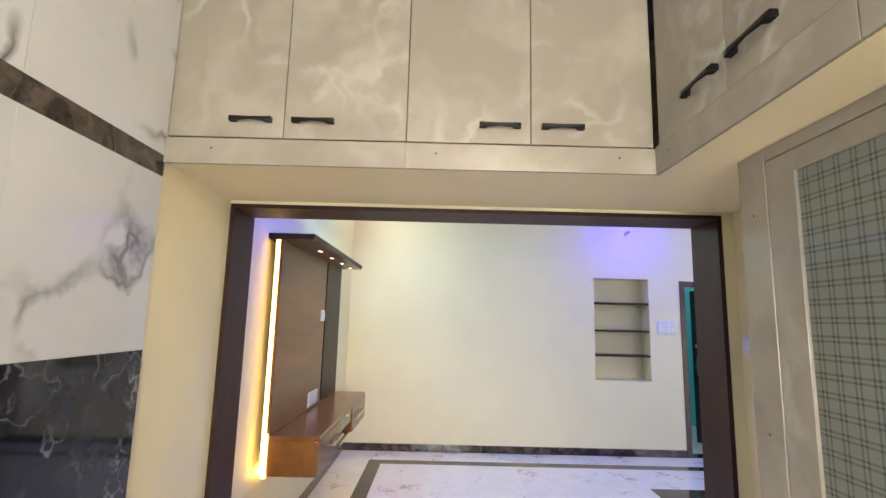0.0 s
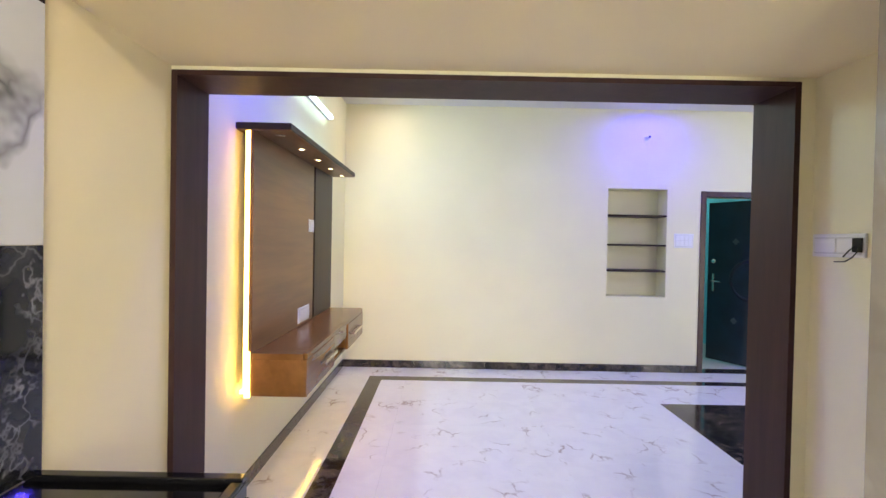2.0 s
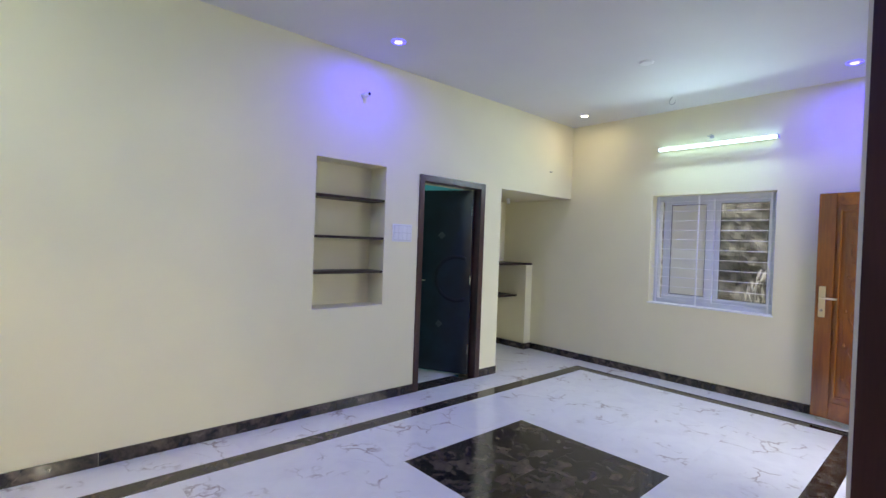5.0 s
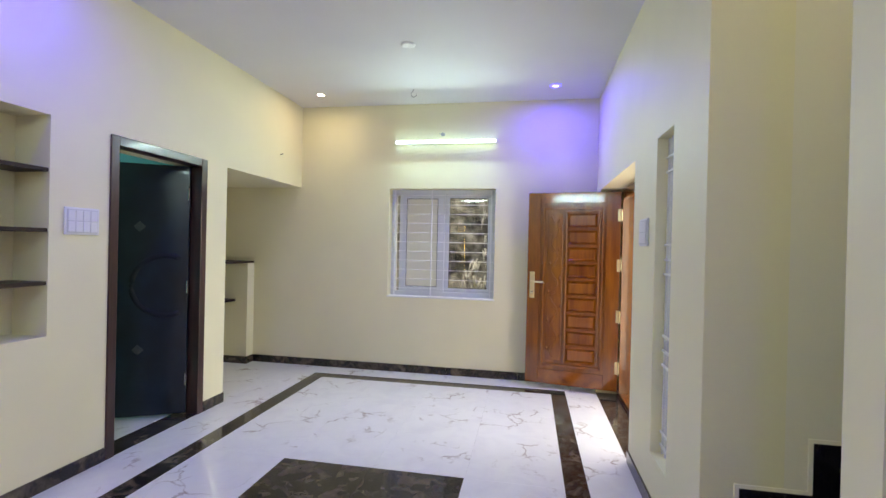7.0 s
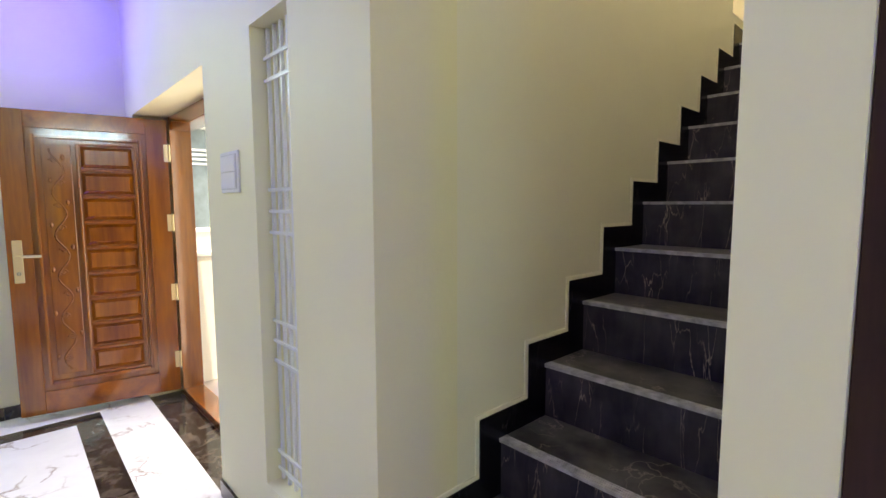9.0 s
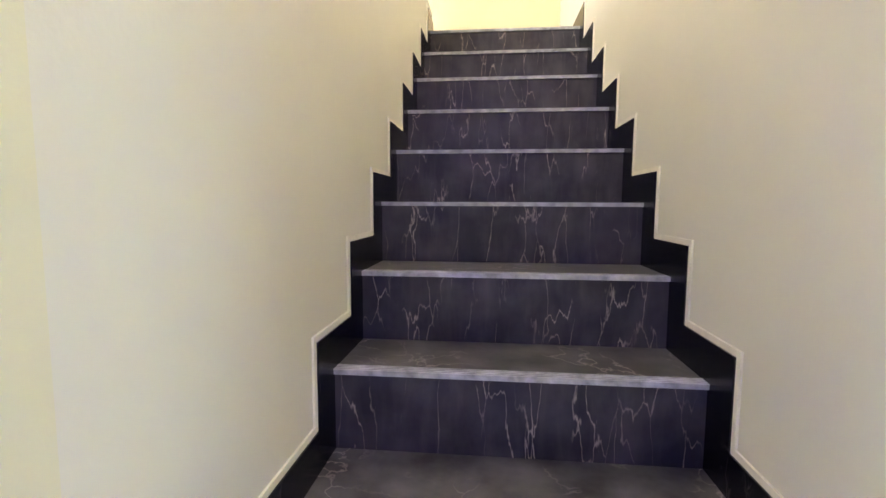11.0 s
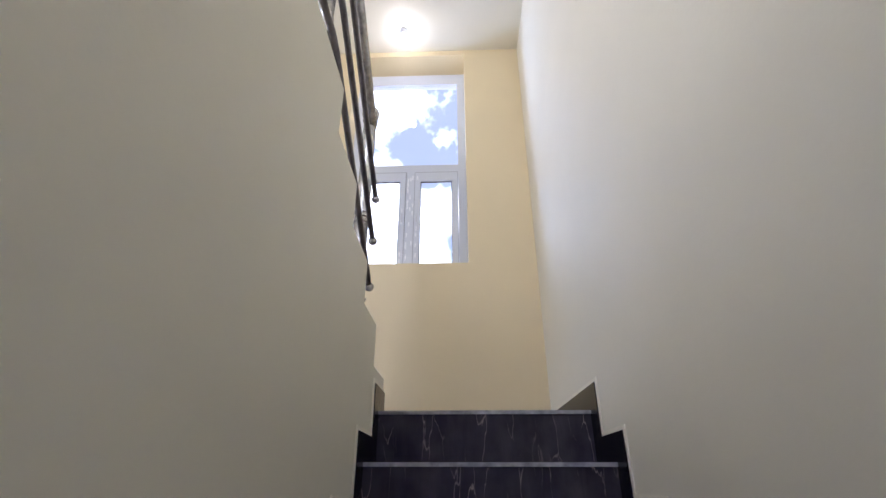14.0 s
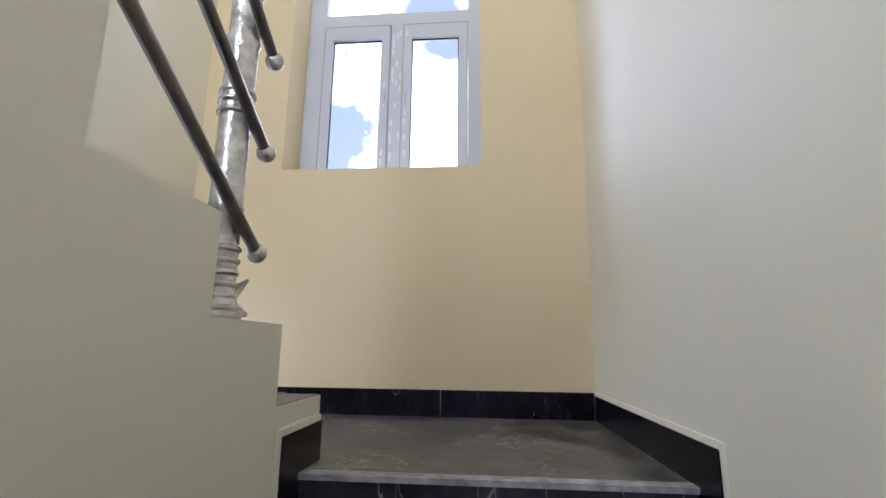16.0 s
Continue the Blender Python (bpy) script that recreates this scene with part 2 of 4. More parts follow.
WENGE = grain("dark_wenge_laminate", (0.020, 0.011, 0.007), (0.036, 0.020, 0.013), 0.45, 2, 20.0)
CASING = grain("dark_brown_frame_wood", (0.026, 0.009, 0.007), (0.048, 0.018, 0.014), 0.5, 2, 18.0)
for m_ in (WENGE, CASING, STEPST, SKIRTST):
    m_.node_tree.nodes["Principled BSDF"].inputs["Specular IOR Level"].default_value = 0.28
TEAK = grain("polished_teak", (0.130, 0.029, 0.002), (0.33, 0.098, 0.006), 0.22, 2, 7.0, coat=1.0)
TEAKH = grain("polished_teak_rail", (0.140, 0.029, 0.002), (0.33, 0.088, 0.006), 0.22, 0, 7.0, coat=1.0)
NAVY = material("dark_teal_door_film", (0.006, 0.015, 0.028), 0.3, var=0.35, scale=5, coat=0.1)
BLACKM = material("black_metal", (0.012, 0.012, 0.013), 0.35, 0.6)
LEDU = material("bright_warm_led_strip", (1, 0.8, 0.4), 0.5, emit=((1.0, 0.68, 0.13), 8.0))
STEEL = material("brushed_steel", (0.62, 0.60, 0.57), 0.25, 1.0, bump=0.05)
WRAP = material("cloudy_plastic_wrap", (0.58, 0.56, 0.53), 0.22, 0.6, var=0.3, scale=40, bump=0.8, bump_scale=70)
RAILM = material("film_wrapped_rail", (0.20, 0.18, 0.175), 0.3, 0.5, var=0.3, scale=30, bump=0.5, bump_scale=80)
BRASS = material("pale_brass", (0.75, 0.62, 0.38), 0.3, 0.9)
PLASTIC = material("white_plastic", (0.78, 0.78, 0.80), 0.28, var=0.02, scale=3)
GREYP = material("grey_plastic", (0.35, 0.35, 0.38), 0.35)
PALEGREY = material("pale_grey_plastic", (0.60, 0.60, 0.62), 0.35)
PLASTER = material("fresh_plaster_edge", (0.88, 0.83, 0.68), 0.7, var=0.06, scale=25, bump=0.3)
UPVC = material("white_window_profile", (0.62, 0.64, 0.68), 0.3, var=0.02, scale=5)
GRILLE = material("white_grille_paint", (0.76, 0.76, 0.80), 0.35, var=0.05)
GLASS = clear("clear_glass")
FROST = clear("frosted_glass", (0.80, 0.775, 0.66), 0.6)
FROST.node_tree.nodes["Principled BSDF"].inputs["Transmission Weight"].default_value = 0.4
SLATE = material("blue_grey_outdoor_wall", (0.16, 0.20, 0.22), 0.85, var=0.25, scale=4, bump=0.4, bump_scale=20)
ROUGHW = material("rough_stone_render", (0.13, 0.13, 0.125), 0.95, var=0.8, scale=9, bump=1.0, bump_scale=18)
GROUND = material("pale_concrete_ground", (0.42, 0.40, 0.37), 0.9, var=0.15, scale=3, bump=0.3)
PINKT = material("pinkish_porch_tile", (0.50, 0.42, 0.40), 0.35, var=0.12, scale=5)
LEDW = material("warm_led_strip", (1, 0.8, 0.4), 0.5, emit=((1.0, 0.62, 0.17), 5.0))
TUBEM = material("tube_diffuser", (1, 1, 1), 0.5, emit=((0.55, 0.93, 1.05), 7.0))
SPOTW = material("spot_lens_white", (1, 1, 1), 0.5, emit=((1.0, 0.95, 0.85), 10.0))
SPOTB = material("spot_lens_blue", (1, 1, 1), 0.5, emit=((0.62, 0.60, 1.0), 1.8))
SPOTR = material("spot_ring_blue", (0.5, 0.5, 1), 0.5, emit=((0.02, 0.01, 1.0), 3.0))
SPOTS_ = material("small_spot_lens", (1, 1, 1), 0.5, emit=((1.0, 0.75, 0.45), 9.0))
BULBM = material("lit_bulb", (1, 1, 1), 0.5, emit=((1.0, 0.99, 0.97), 14.0))
LEDBL = material("blue_indicator", (0.1, 0.1, 1), 0.4, emit=((0.05, 0.08, 1.0), 8.0))


# ---- builders ----
def cell_faces(bm, lo, hi):
    """A closed box between two corners, added to bm."""
    v = [bm.verts.new((x, y, z)) for x in (lo[0], hi[0]) for y in (lo[1], hi[1]) for z in (lo[2], hi[2])]
    for f in ((0, 1, 3, 2), (4, 6, 7, 5), (0, 4, 5, 1), (2, 3, 7, 6), (0, 2, 6, 4), (1, 5, 7, 3)):
        bm.faces.new([v[k] for k in f])


def block(x0, x1, y0, y1, z0, z1, bevel=0.0, seg=2):
    bm = bmesh.new()
    cell_faces(bm, (min(x0, x1), min(y0, y1), min(z0, z1)), (max(x0, x1), max(y0, y1), max(z0, z1)))
    if bevel:
        bmesh.ops.bevel(bm, geom=bm.edges[:], offset=bevel, segments=seg, affect="EDGES", profile=0.5)
    return bm


def rod(a, b, r, seg=12, r2=None):
    """A round bar from a to b."""
    bm = bmesh.new()
    a, b = Vector(a), Vector(b)
    m = Matrix.Translation((a + b) / 2) @ (b - a).to_track_quat("Z", "Y").to_matrix().to_4x4()
    bmesh.ops.create_cone(bm, cap_ends=True, segments=seg, radius1=r, radius2=r if r2 is None else r2, depth=(b - a).length, matrix=m)
    return bm


def ball(c, r, seg=14, squash=1.0):
    bm = bmesh.new()
    bmesh.ops.create_uvsphere(bm, u_segments=seg, v_segments=seg // 2 + 2, radius=r, matrix=Matrix.Translation(c) @ Matrix.Diagonal((1, 1, squash, 1)))
    return bm


def lathe(c, profile, seg=24, axis="Z"):
    """A turned shape: (radius, height) rows round an axis through c."""
    bm = bmesh.new()
    rings = []
    for r, h in profile:
        ring = []
        for k in range(seg):
            a = 2 * math.pi * k / seg
            p = (r * math.cos(a), r * math.sin(a), h)
            p = p if axis == "Z" else ((h, p[0], p[1]) if axis == "X" else (p[0], h, p[1]))
            ring.append(bm.verts.new(Vector(c) + Vector(p)))
        rings.append(ring)
    for r0, r1 in zip(rings, rings[1:]):
        for k in range(seg):
            bm.faces.new((r0[k], r0[(k + 1) % seg], r1[(k + 1) % seg], r1[k]))
    bm.faces.new(rings[0]), bm.faces.new(rings[-1])
    bmesh.ops.recalc_face_normals(bm, faces=bm.faces[:])
    return bm


def join(*bms):
    out = bmesh.new()
    for b in bms:
        me = bpy.data.meshes.new("tmp")
        b.to_mesh(me)
        b.free()
        out.from_mesh(me)
        bpy.data.meshes.remove(me)
    return out


def mesh_object(name, bm, mat, smooth=False):
    bmesh.ops.recalc_face_normals(bm, faces=bm.faces[:])
    me = bpy.data.meshes.new(name)
    bm.to_mesh(me)
    bm.free()
    me.materials.append(mat)
    if smooth:
        for p in me.polygons:
            p.use_smooth = True
    return new(name, me)


def thing(name, label, category, at, group="", kind=""):
    """An empty at a thing's base, to hold its parts."""
    ob = new(name)
    ob.location = at
    ob.empty_display_size = 0.05
    return tagged(ob, label, category, group, kind)


def part(name, bm, mat, parent, label="", smooth=False):
    ob = mesh_object(name, bm, mat, smooth)
    ob.parent = parent
    if parent.data is None:
        ob.matrix_parent_inverse = Matrix.Translation(parent.location).inverted()
    return tagged(ob, label)


def solo(name, bm, mat, label, category, group="", kind="", smooth=False):
    return tagged(mesh_object(name, bm, mat, smooth), label, category, group, kind)


def wall_mesh(axis, p0, p1, u0, u1, z0, z1, holes):
    """A wall between the planes p0 and p1 of an axis, with rectangular holes (ua, ub, za, zb) right through it."""
    us = sorted({u0, u1, *[h[0] for h in holes], *[h[1] for h in holes]})
    zs = sorted({z0, z1, *[h[2] for h in holes], *[h[3] for h in holes]})
    us, zs = [u for u in us if u0 <= u <= u1], [z for z in zs if z0 <= z <= z1]

    def solid(i, j):
        if not (0 <= i < len(us) - 1 and 0 <= j < len(zs) - 1):
            return False
        u, z = (us[i] + us[i + 1]) / 2, (zs[j] + zs[j + 1]) / 2
        return not any(h[0] < u < h[1] and h[2] < z < h[3] for h in holes)

    bm = bmesh.new()
    verts = {}

    def vert(p, u, z):
        key = (p, round(u, 5), round(z, 5))
        if key not in verts:
            verts[key] = bm.verts.new((p, u, z) if axis == "x" else (u, p, z))
        return verts[key]

    for i in range(len(us) - 1):
        for j in range(len(zs) - 1):
            if not solid(i, j):
                continue
            a, b, c, d = us[i], us[i + 1], zs[j], zs[j + 1]
            for p in (p0, p1):
                bm.faces.new((vert(p, a, c), vert(p, b, c), vert(p, b, d), vert(p, a, d)))
            for ok, e in ((solid(i - 1, j), ((a, c), (a, d))), (solid(i + 1, j), ((b, c), (b, d))), (solid(i, j - 1), ((a, c), (b, c))), (solid(i, j + 1), ((a, d), (b, d)))):
                if not ok:
                    bm.faces.new((vert(p0, *e[0]), vert(p0, *e[1]), vert(p1, *e[1]), vert(p1, *e[0])))
    return bm


def structure(name, bm, mat, label, category, smooth=False):
    return tagged(mesh_object(name, bm, mat, smooth), label, category, kind="structure")


# ---- structure: hall ----
XW, XE, YN, YS, ZC = -0.75, 5.924, 5.812, 2.47, 3.02
YK = 2.447  # hall face of the kitchen wall
XA, XB = 1.905, 2.777  # stair walls
YL = -1.25  # wall behind the landing
ZT = 5.54  # stair ceiling
R1, T1, R2, T2 = 0.2, 0.255, 0.167, 0.268
LIFT = 0.012  # treads stand this much above the skirting rows

structure("wall_north", wall_mesh("y", YN, YN + 0.24, XW - 0.2, XE + 0.24, 0, ZC, [(3.40, 4.20, 0, 2.04), (2.276, 2.960, 0.868, 2.112), (4.535, XE, 0, 2.083)]), CREAM, "cream painted wall with a shelf niche and a doorway", "wall")
structure("wall_west", wall_mesh("x", XW - 0.2, XW, YS - 0.28, YN, 0, ZC, []), CREAM, "cream painted wall behind the television unit", "wall")
structure("wall_east", wall_mesh("x", XE, XE + 0.24, YS - 0.3, YN, 0, ZC, [(3.530, 4.735, 0.855, 2.072)]), CREAM, "cream painted wall with a sliding window", "wall")
structure("wall_south", wall_mesh("y", YS - 0.30, YS, XB, XE, 0, ZC, [(3.235, 3.545, 0.31, 2.05), (4.10, 5.69, 0, 2.03)]), CREAM, "cream painted wall with the main doorway and a slit window", "wall")
structure("wall_kitchen", join(wall_mesh("y", 2.19, 2.302, XW, 1.969, 0, ZC, [(-0.665, 1.737, 0, 2.095)]), wall_mesh("y", 2.302, YK, XW, 1.969, 0, ZC, [(-0.740, 1.841, 0, 2.17)])), CREAM, "cream painted wall with a wide framed opening", "wall")
structure("niche_back", block(2.2, 3.03, YN + 0.24, YN + 0.26, 0.80, 2.18), CREAM, "cream back of the wall niche", "wall")
structure("ceiling", join(block(XW, XE, YS, YN, ZC, ZC + 0.14), block(XW, 1.969, YK - 0.1, YS, ZC, ZC + 0.14)), WHITE, "plain white painted hall ceiling", "ceiling")
# alcove beside the room door
structure("alcove_wall_west", block(4.435, 4.535, YN + 0.24, 6.93, 0, 2.3), CREAM, "cream side wall of the alcove", "wall")
structure("alcove_wall_back", block(4.435, XE + 0.24, 6.93, 7.03, 0, 2.3), CREAM, "cream back wall of the alcove", "wall")
structure("alcove_wall_east", block(XE, XE + 0.24, YN + 0.24, 6.93, 0, 2.3), CREAM, "cream side wall of the alcove", "wall")
structure("alcove_ceiling", block(4.535, XE, YN + 0.24, 6.93, 2.083, 2.2), CREAM, "cream painted alcove ceiling", "ceiling")
structure("alcove_pier", block(5.79, XE, 6.40, 6.93, 0, 1.18), CREAM, "low cream pier that carries the alcove shelves", "wall")
# the room behind the open door
structure("room_wall_back", block(2.0, 4.435, 9.0, 9.1, 0, 3.0), CYAN, "turquoise painted bedroom wall", "wall")
structure("room_wall_west", block(1.9, 2.0, YN + 0.26, 9.1, 0, 3.0), CYAN, "turquoise painted bedroom wall", "wall")
structure("room_wall_east", block(4.37, 4.435, YN + 0.24, 9.0, 0, 3.0), CYAN, "turquoise painted bedroom wall", "wall")
structure("room_ceiling", block(1.9, 4.435, YN + 0.24, 9.1, 3.0, 3.1), WHITE, "white bedroom ceiling", "ceiling")
structure("room_floor", block(2.0, 4.37, YN + 0.2, 9.0, -0.06, 0.0), MARBLE, "polished white marble bedroom floor", "floor")

# ---- structure: kitchen ----
XK = -0.67
structure("kitchen_wall_west", block(XK - 0.28, XK, -2.4, 2.19, 0, ZC), WARMC, "cream kitchen wall behind the tiles", "wall")
structure("kitchen_wall_south", wall_mesh("y", -2.6, -2.4, XK, XA - 0.025, 0, ZC, [(-0.2, 1.2, 1.0, 2.1)]), CREAM, "cream kitchen wall with a window opening", "wall")
structure("kitchen_wall_east", block(1.80, XA - 0.025, -2.4, 2.19, 0, ZC), CREAM, "cream kitchen wall against the stairwell", "wall")
structure("kitchen_ceiling", block(XK, XA - 0.025, -2.6, 2.19, ZC, ZC + 0.14), WHITE, "white kitchen ceiling", "ceiling")
structure("kitchen_floor", block(XK, XA - 0.025, -2.4, YS - 0.0, -0.06, 0.0), MARBLE, "polished white kitchen floor", "floor")
structure("loft_slab", join(block(XK, XA - 0.025, 1.61, 2.19, 2.112, 2.16), block(1.165, XA - 0.025, -2.4, 1.61, 2.112, 2.16)), WARMC, "cream painted loft slab over the kitchen opening", "slab")

# ---- structure: stairwell ----
structure("stair_wall_west", block(XA - 0.025, XA, YL - 0.28, 2.19, 0, ZT), STAIRC, "tall cream stairwell wall", "wall")
structure("stair_wall_west_upper", block(XA - 0.025, XA, 2.19, 2.75, ZC + 0.14, ZT), STAIRC, "cream stairwell wall of the upper floor", "wall")
structure("stair_wall_south", wall_mesh("y", YL - 0.28, YL, XA, 3.72, 0, ZT, [(2.365, 3.30, 3.50, 5.485)]), SHADEC, "cream wall with a tall window over the landing", "wall")
structure("stair_wall_east", block(3.72, 3.84, YL - 0.28, 2.75, 0.0 + ZC, ZT), STAIRC, "cream outer wall of the upper stair flight", "wall")
# the opening is unseen, added to hold the stair head's fill lamp
structure("stair_wall_north", wall_mesh("y", 2.63, 2.75, XA, 3.72, ZC + 0.14, ZT, [(2.90, 3.70, 3.235, 5.30)]), STAIRC, "cream wall at the head of the stair", "wall")
structure("stair_ceiling", block(XA - 0.025, 3.84, YL - 0.28, 2.75, ZT, ZT + 0.14), STAIRC, "pale cream stairwell ceiling", "ceiling")
# wall under the upper flight: its top follows the steps
bm = bmesh.new()
prof = [(YS - 0.3, 0.0), (YS - 0.3, 3.235)]
edge_y = [-0.46 + T2 * k for k in range(5)]
for k in range(4, -1, -1):
    prof += [(edge_y[k], 2.4 + R2 * (k + 1)), (edge_y[k], 2.4 + R2 * k)]
prof += [(-0.46, 0.0)]
fa = [bm.verts.new((XB, y, z)) for y, z in prof]
fb = [bm.verts.new((XB + 0.10, y, z)) for y, z in prof]
bm.faces.new(fa), bm.faces.new(fb)
for k in range(len(prof)):
    bm.faces.new((fa[k], fa[(k + 1) % len(prof)], fb[(k + 1) % len(prof)], fb[k]))
structure("stair_spine_wall", bm, STAIRC, "cream wall between the stair flights with a stepped top", "wall")
structure("upper_floor", block(XB + 0.10, 3.72, edge_y[4], 2.63, 3.08, 3.235), CREAM, "upper floor slab at the head of the stair", "floor")

# ---- stairs ----
flight = thing("staircase", "black marble staircase with dusty grooved nosings between cream walls", "staircase", (2.34, 2.4, 0), kind="structure")
for s in range(1, 12):
    yn, z = 1.985 - T1 * (s - 3), R1 * s + LIFT
    part("riser", block(XA, XB, yn - 0.032, yn - 0.015, z - R1 if s > 1 else 0.0, z - 0.012), STEPST, flight)
    part("tread", block(XA, XB, yn - 0.032 - T1, yn - 0.045, z - 0.012, z, 0.001, 1), TREADST, flight)
    lip = [block(XA, XB, yn - 0.045, yn - 0.006, z - 0.012, z - 0.001)]
    lip += [block(XA, XB, yn - 0.043 + 0.011 * k, yn - 0.037 + 0.011 * k, z - 0.001, z + 0.0015) for k in range(4)]
    part("nosing", join(*lip), NOSEST, flight, "dusty grey grooved nosing")
yl = 1.985 - T1 * 9
part("riser", block(XA, XB, yl - 0.032, yl - 0.015, 2.2 + LIFT, 2.388 + LIFT), STEPST, flight)
lip = [block(XA, XB, yl - 0.045, yl - 0.006, 2.388 + LIFT, 2.399 + LIFT)] + [block(XA, XB, yl - 0.043 + 0.011 * k, yl - 0.037 + 0.011 * k, 2.399 + LIFT, 2.4015 + LIFT) for k in range(4)]
part("nosing", join(*lip), NOSEST, flight, "dusty grey grooved nosing")
part("landing", block(XA, 3.72, YL, yl - 0.045, 2.30, 2.4 + LIFT), TREADST, flight)
under = bmesh.new()
pts = [(2.43, -0.02)] + [p for s in range(1, 12) for p in ((1.961 - T1 * (s - 3) - 0.033, R1 * (s - 1) - 0.023), (1.961 - T1 * (s - 3) - 0.033, R1 * s - 0.023))] + [(yl - 0.033, 2.17), (YL, 2.17), (YL, -0.02)]
ua = [under.verts.new((XA, y, z)) for y, z in pts]
ub = [under.verts.new((XB, y, z)) for y, z in pts]
under.faces.new(ua), under.faces.new(ub)
for k in range(len(pts)):
    under.faces.new((ua[k], ua[(k + 1) % len(pts)], ub[(k + 1) % len(pts)], ub[k]))
part("flight_body", under, GREYP, flight)

upper = thing("upper_flight", "black tiled upper stair flight rising from the landing", "staircase", (3.2, -0.4, 2.4), kind="structure")
for k in range(5):
    y0, z1 = edge_y[k], 2.4 + R2 * (k + 1)
    part("riser", block(XB + 0.10, 3.72, y0, y0 + 0.015, z1 - R2, z1 - 0.02), STEPST, upper)
    part("tread", block(XB + 0.10, 3.72, y0 - 0.02, y0 + T2 if k < 4 else y0 + 0.5, z1 - 0.02, z1 + 0.003), TREADST, upper)
part("tread_cap", block(XB + 0.004, XB + 0.10, edge_y[0] + 0.004, edge_y[1] - 0.004, 2.4 + R2, 2.4 + R2 + 0.002), TREADST, upper)

# stepped skirting: one slab a step on both walls
for nm, xf, xb in (("stair_skirting_east", XB - 0.009, XB), ("stair_skirting_west", XA, XA + 0.009)):
    sk = thing(nm, "black stone stair skirting cut in steps with a pale plaster edge", "skirting", (xf, 1.0, 0.0), kind="structure")
    for s in range(1, 13):
        yn, z = 1.961 - T1 * (s - 3), R1 * s
        y1, y0 = yn + 0.113, yn + 0.113 - T1
        if s == 12 and xf > 2.3:
            y0 = edge_y[0]
        if s == 12 and xf < 2.3:
            y0 = YL
        if s == 1:
            y1 = YS - 0.004
        part("skirting_slab", block(xf, xb, y0 + 0.001, y1, max(0, z - 0.3), z + 0.106), SKIRTST, sk)
        w = xb + 0.004 if xf < 2.3 else xf + 0.005
        a, b = (XA, XA + 0.005) if xf < 2.3 else (XB - 0.005, XB)
        bead = join(block(a, b, y0, y1 + 0.016, z + 0.106, z + 0.121), block(a, b, y1, y1 + 0.016, max(0, z - R1 + 0.121), z + 0.106))
        part("plaster_edge", bead, PLASTER, sk)
lsk = thing("landing_skirting", "black stone skirting along the landing wall", "skirting", (2.8, YL, 2.4), kind="structure")
for k in range(3):
    xa = XA + 0.012 + 0.62 * k
    part("skirting_slab", block(xa, min(xa + 0.617, 3.715), YL, YL + 0.010, 2.4 + LIFT, 2.518), SKIRTST, lsk)



# ---- small builders ----
def tube(path, r, seg=8):
    """A round bar along a bent path."""
    bm = bmesh.new()
    pts = [Vector(p) for p in path]
    rings = []
    for k, p in enumerate(pts):
        d = (pts[min(k + 1, len(pts) - 1)] - pts[max(k - 1, 0)]).normalized()
        q = d.to_track_quat("Z", "Y")
        rings.append([bm.verts.new(p + q @ Vector((r * math.cos(2 * math.pi * j / seg), r * math.sin(2 * math.pi * j / seg), 0))) for j in range(seg)])
    for a, b in zip(rings, rings[1:]):
        for j in range(seg):
            bm.faces.new((a[j], a[(j + 1) % seg], b[(j + 1) % seg], b[j]))
    bm.faces.new(rings[0]), bm.faces.new(rings[-1])
    return bm


def moved(bm, m):
    bm.transform(m)
    return bm



# ---- kitchen opening frame ----
fr = thing("opening_frame", "dark brown wooden frame lining the wide kitchen opening", "door frame", (0.54, 2.3, 0), kind="structure")
part("jamb", join(block(-0.664, -0.642, 2.180, 2.425, 0, 2.094), block(-0.739, -0.664, 2.303, 2.425, 0, 2.094)), CASING, fr)
part("jamb", join(block(1.714, 1.736, 2.180, 2.425, 0, 2.094), block(1.736, 1.840, 2.303, 2.425, 0, 2.094)), CASING, fr)
part("head", join(block(-0.642, 1.714, 2.181, 2.424, 2.075, 2.0945), block(-0.739, 1.840, 2.303, 2.424, 2.0945, 2.169)), CASING, fr)

# ---- hall: skirting ----
def skirting_run(name, axis, p0, p1, u0, u1, h=0.085):
    sk = thing(name, "dark brown marble skirting along the foot of the wall", "skirting", ((p0 + p1) / 2, u0, 0) if axis == "x" else (u0, (p0 + p1) / 2, 0), kind="structure")
    n = max(1, round((u1 - u0) / 0.8))
    for k in range(n):
        a, b = u0 + (u1 - u0) * k / n, u0 + (u1 - u0) * (k + 1) / n - 0.0015
        bm = block(p0, p1, a, b, 0.0005, h, 0.0015, 1) if axis == "x" else block(a, b, p0, p1, 0.0005, h, 0.0015, 1)
        part("skirting_slab", bm, DARKST, sk)


skirting_run("skirting_north", "y", YN - 0.012, YN, XW + 0.012, 3.343)
skirting_run("skirting_north_pier", "y", YN - 0.012, YN, 4.264, 4.535)
skirting_run("skirting_west", "x", XW, XW + 0.012, YS + 0.02, YN)
skirting_run("skirting_east", "x", XE - 0.012, XE, YS, 6.388)
skirting_run("skirting_south", "y", YS, YS + 0.012, XB, 4.10)
skirting_run("skirting_alcove_front", "y", 6.388, 6.40, 5.79, XE)
skirting_run("skirting_alcove_side", "x", 5.778, 5.79, 6.388, 6.93)
skirting_run("skirting_alcove_back", "y", 6.918, 6.93, 4.547, 5.778)
skirting_run("skirting_alcove_west", "x", 4.535, 4.547, YN, 6.93)


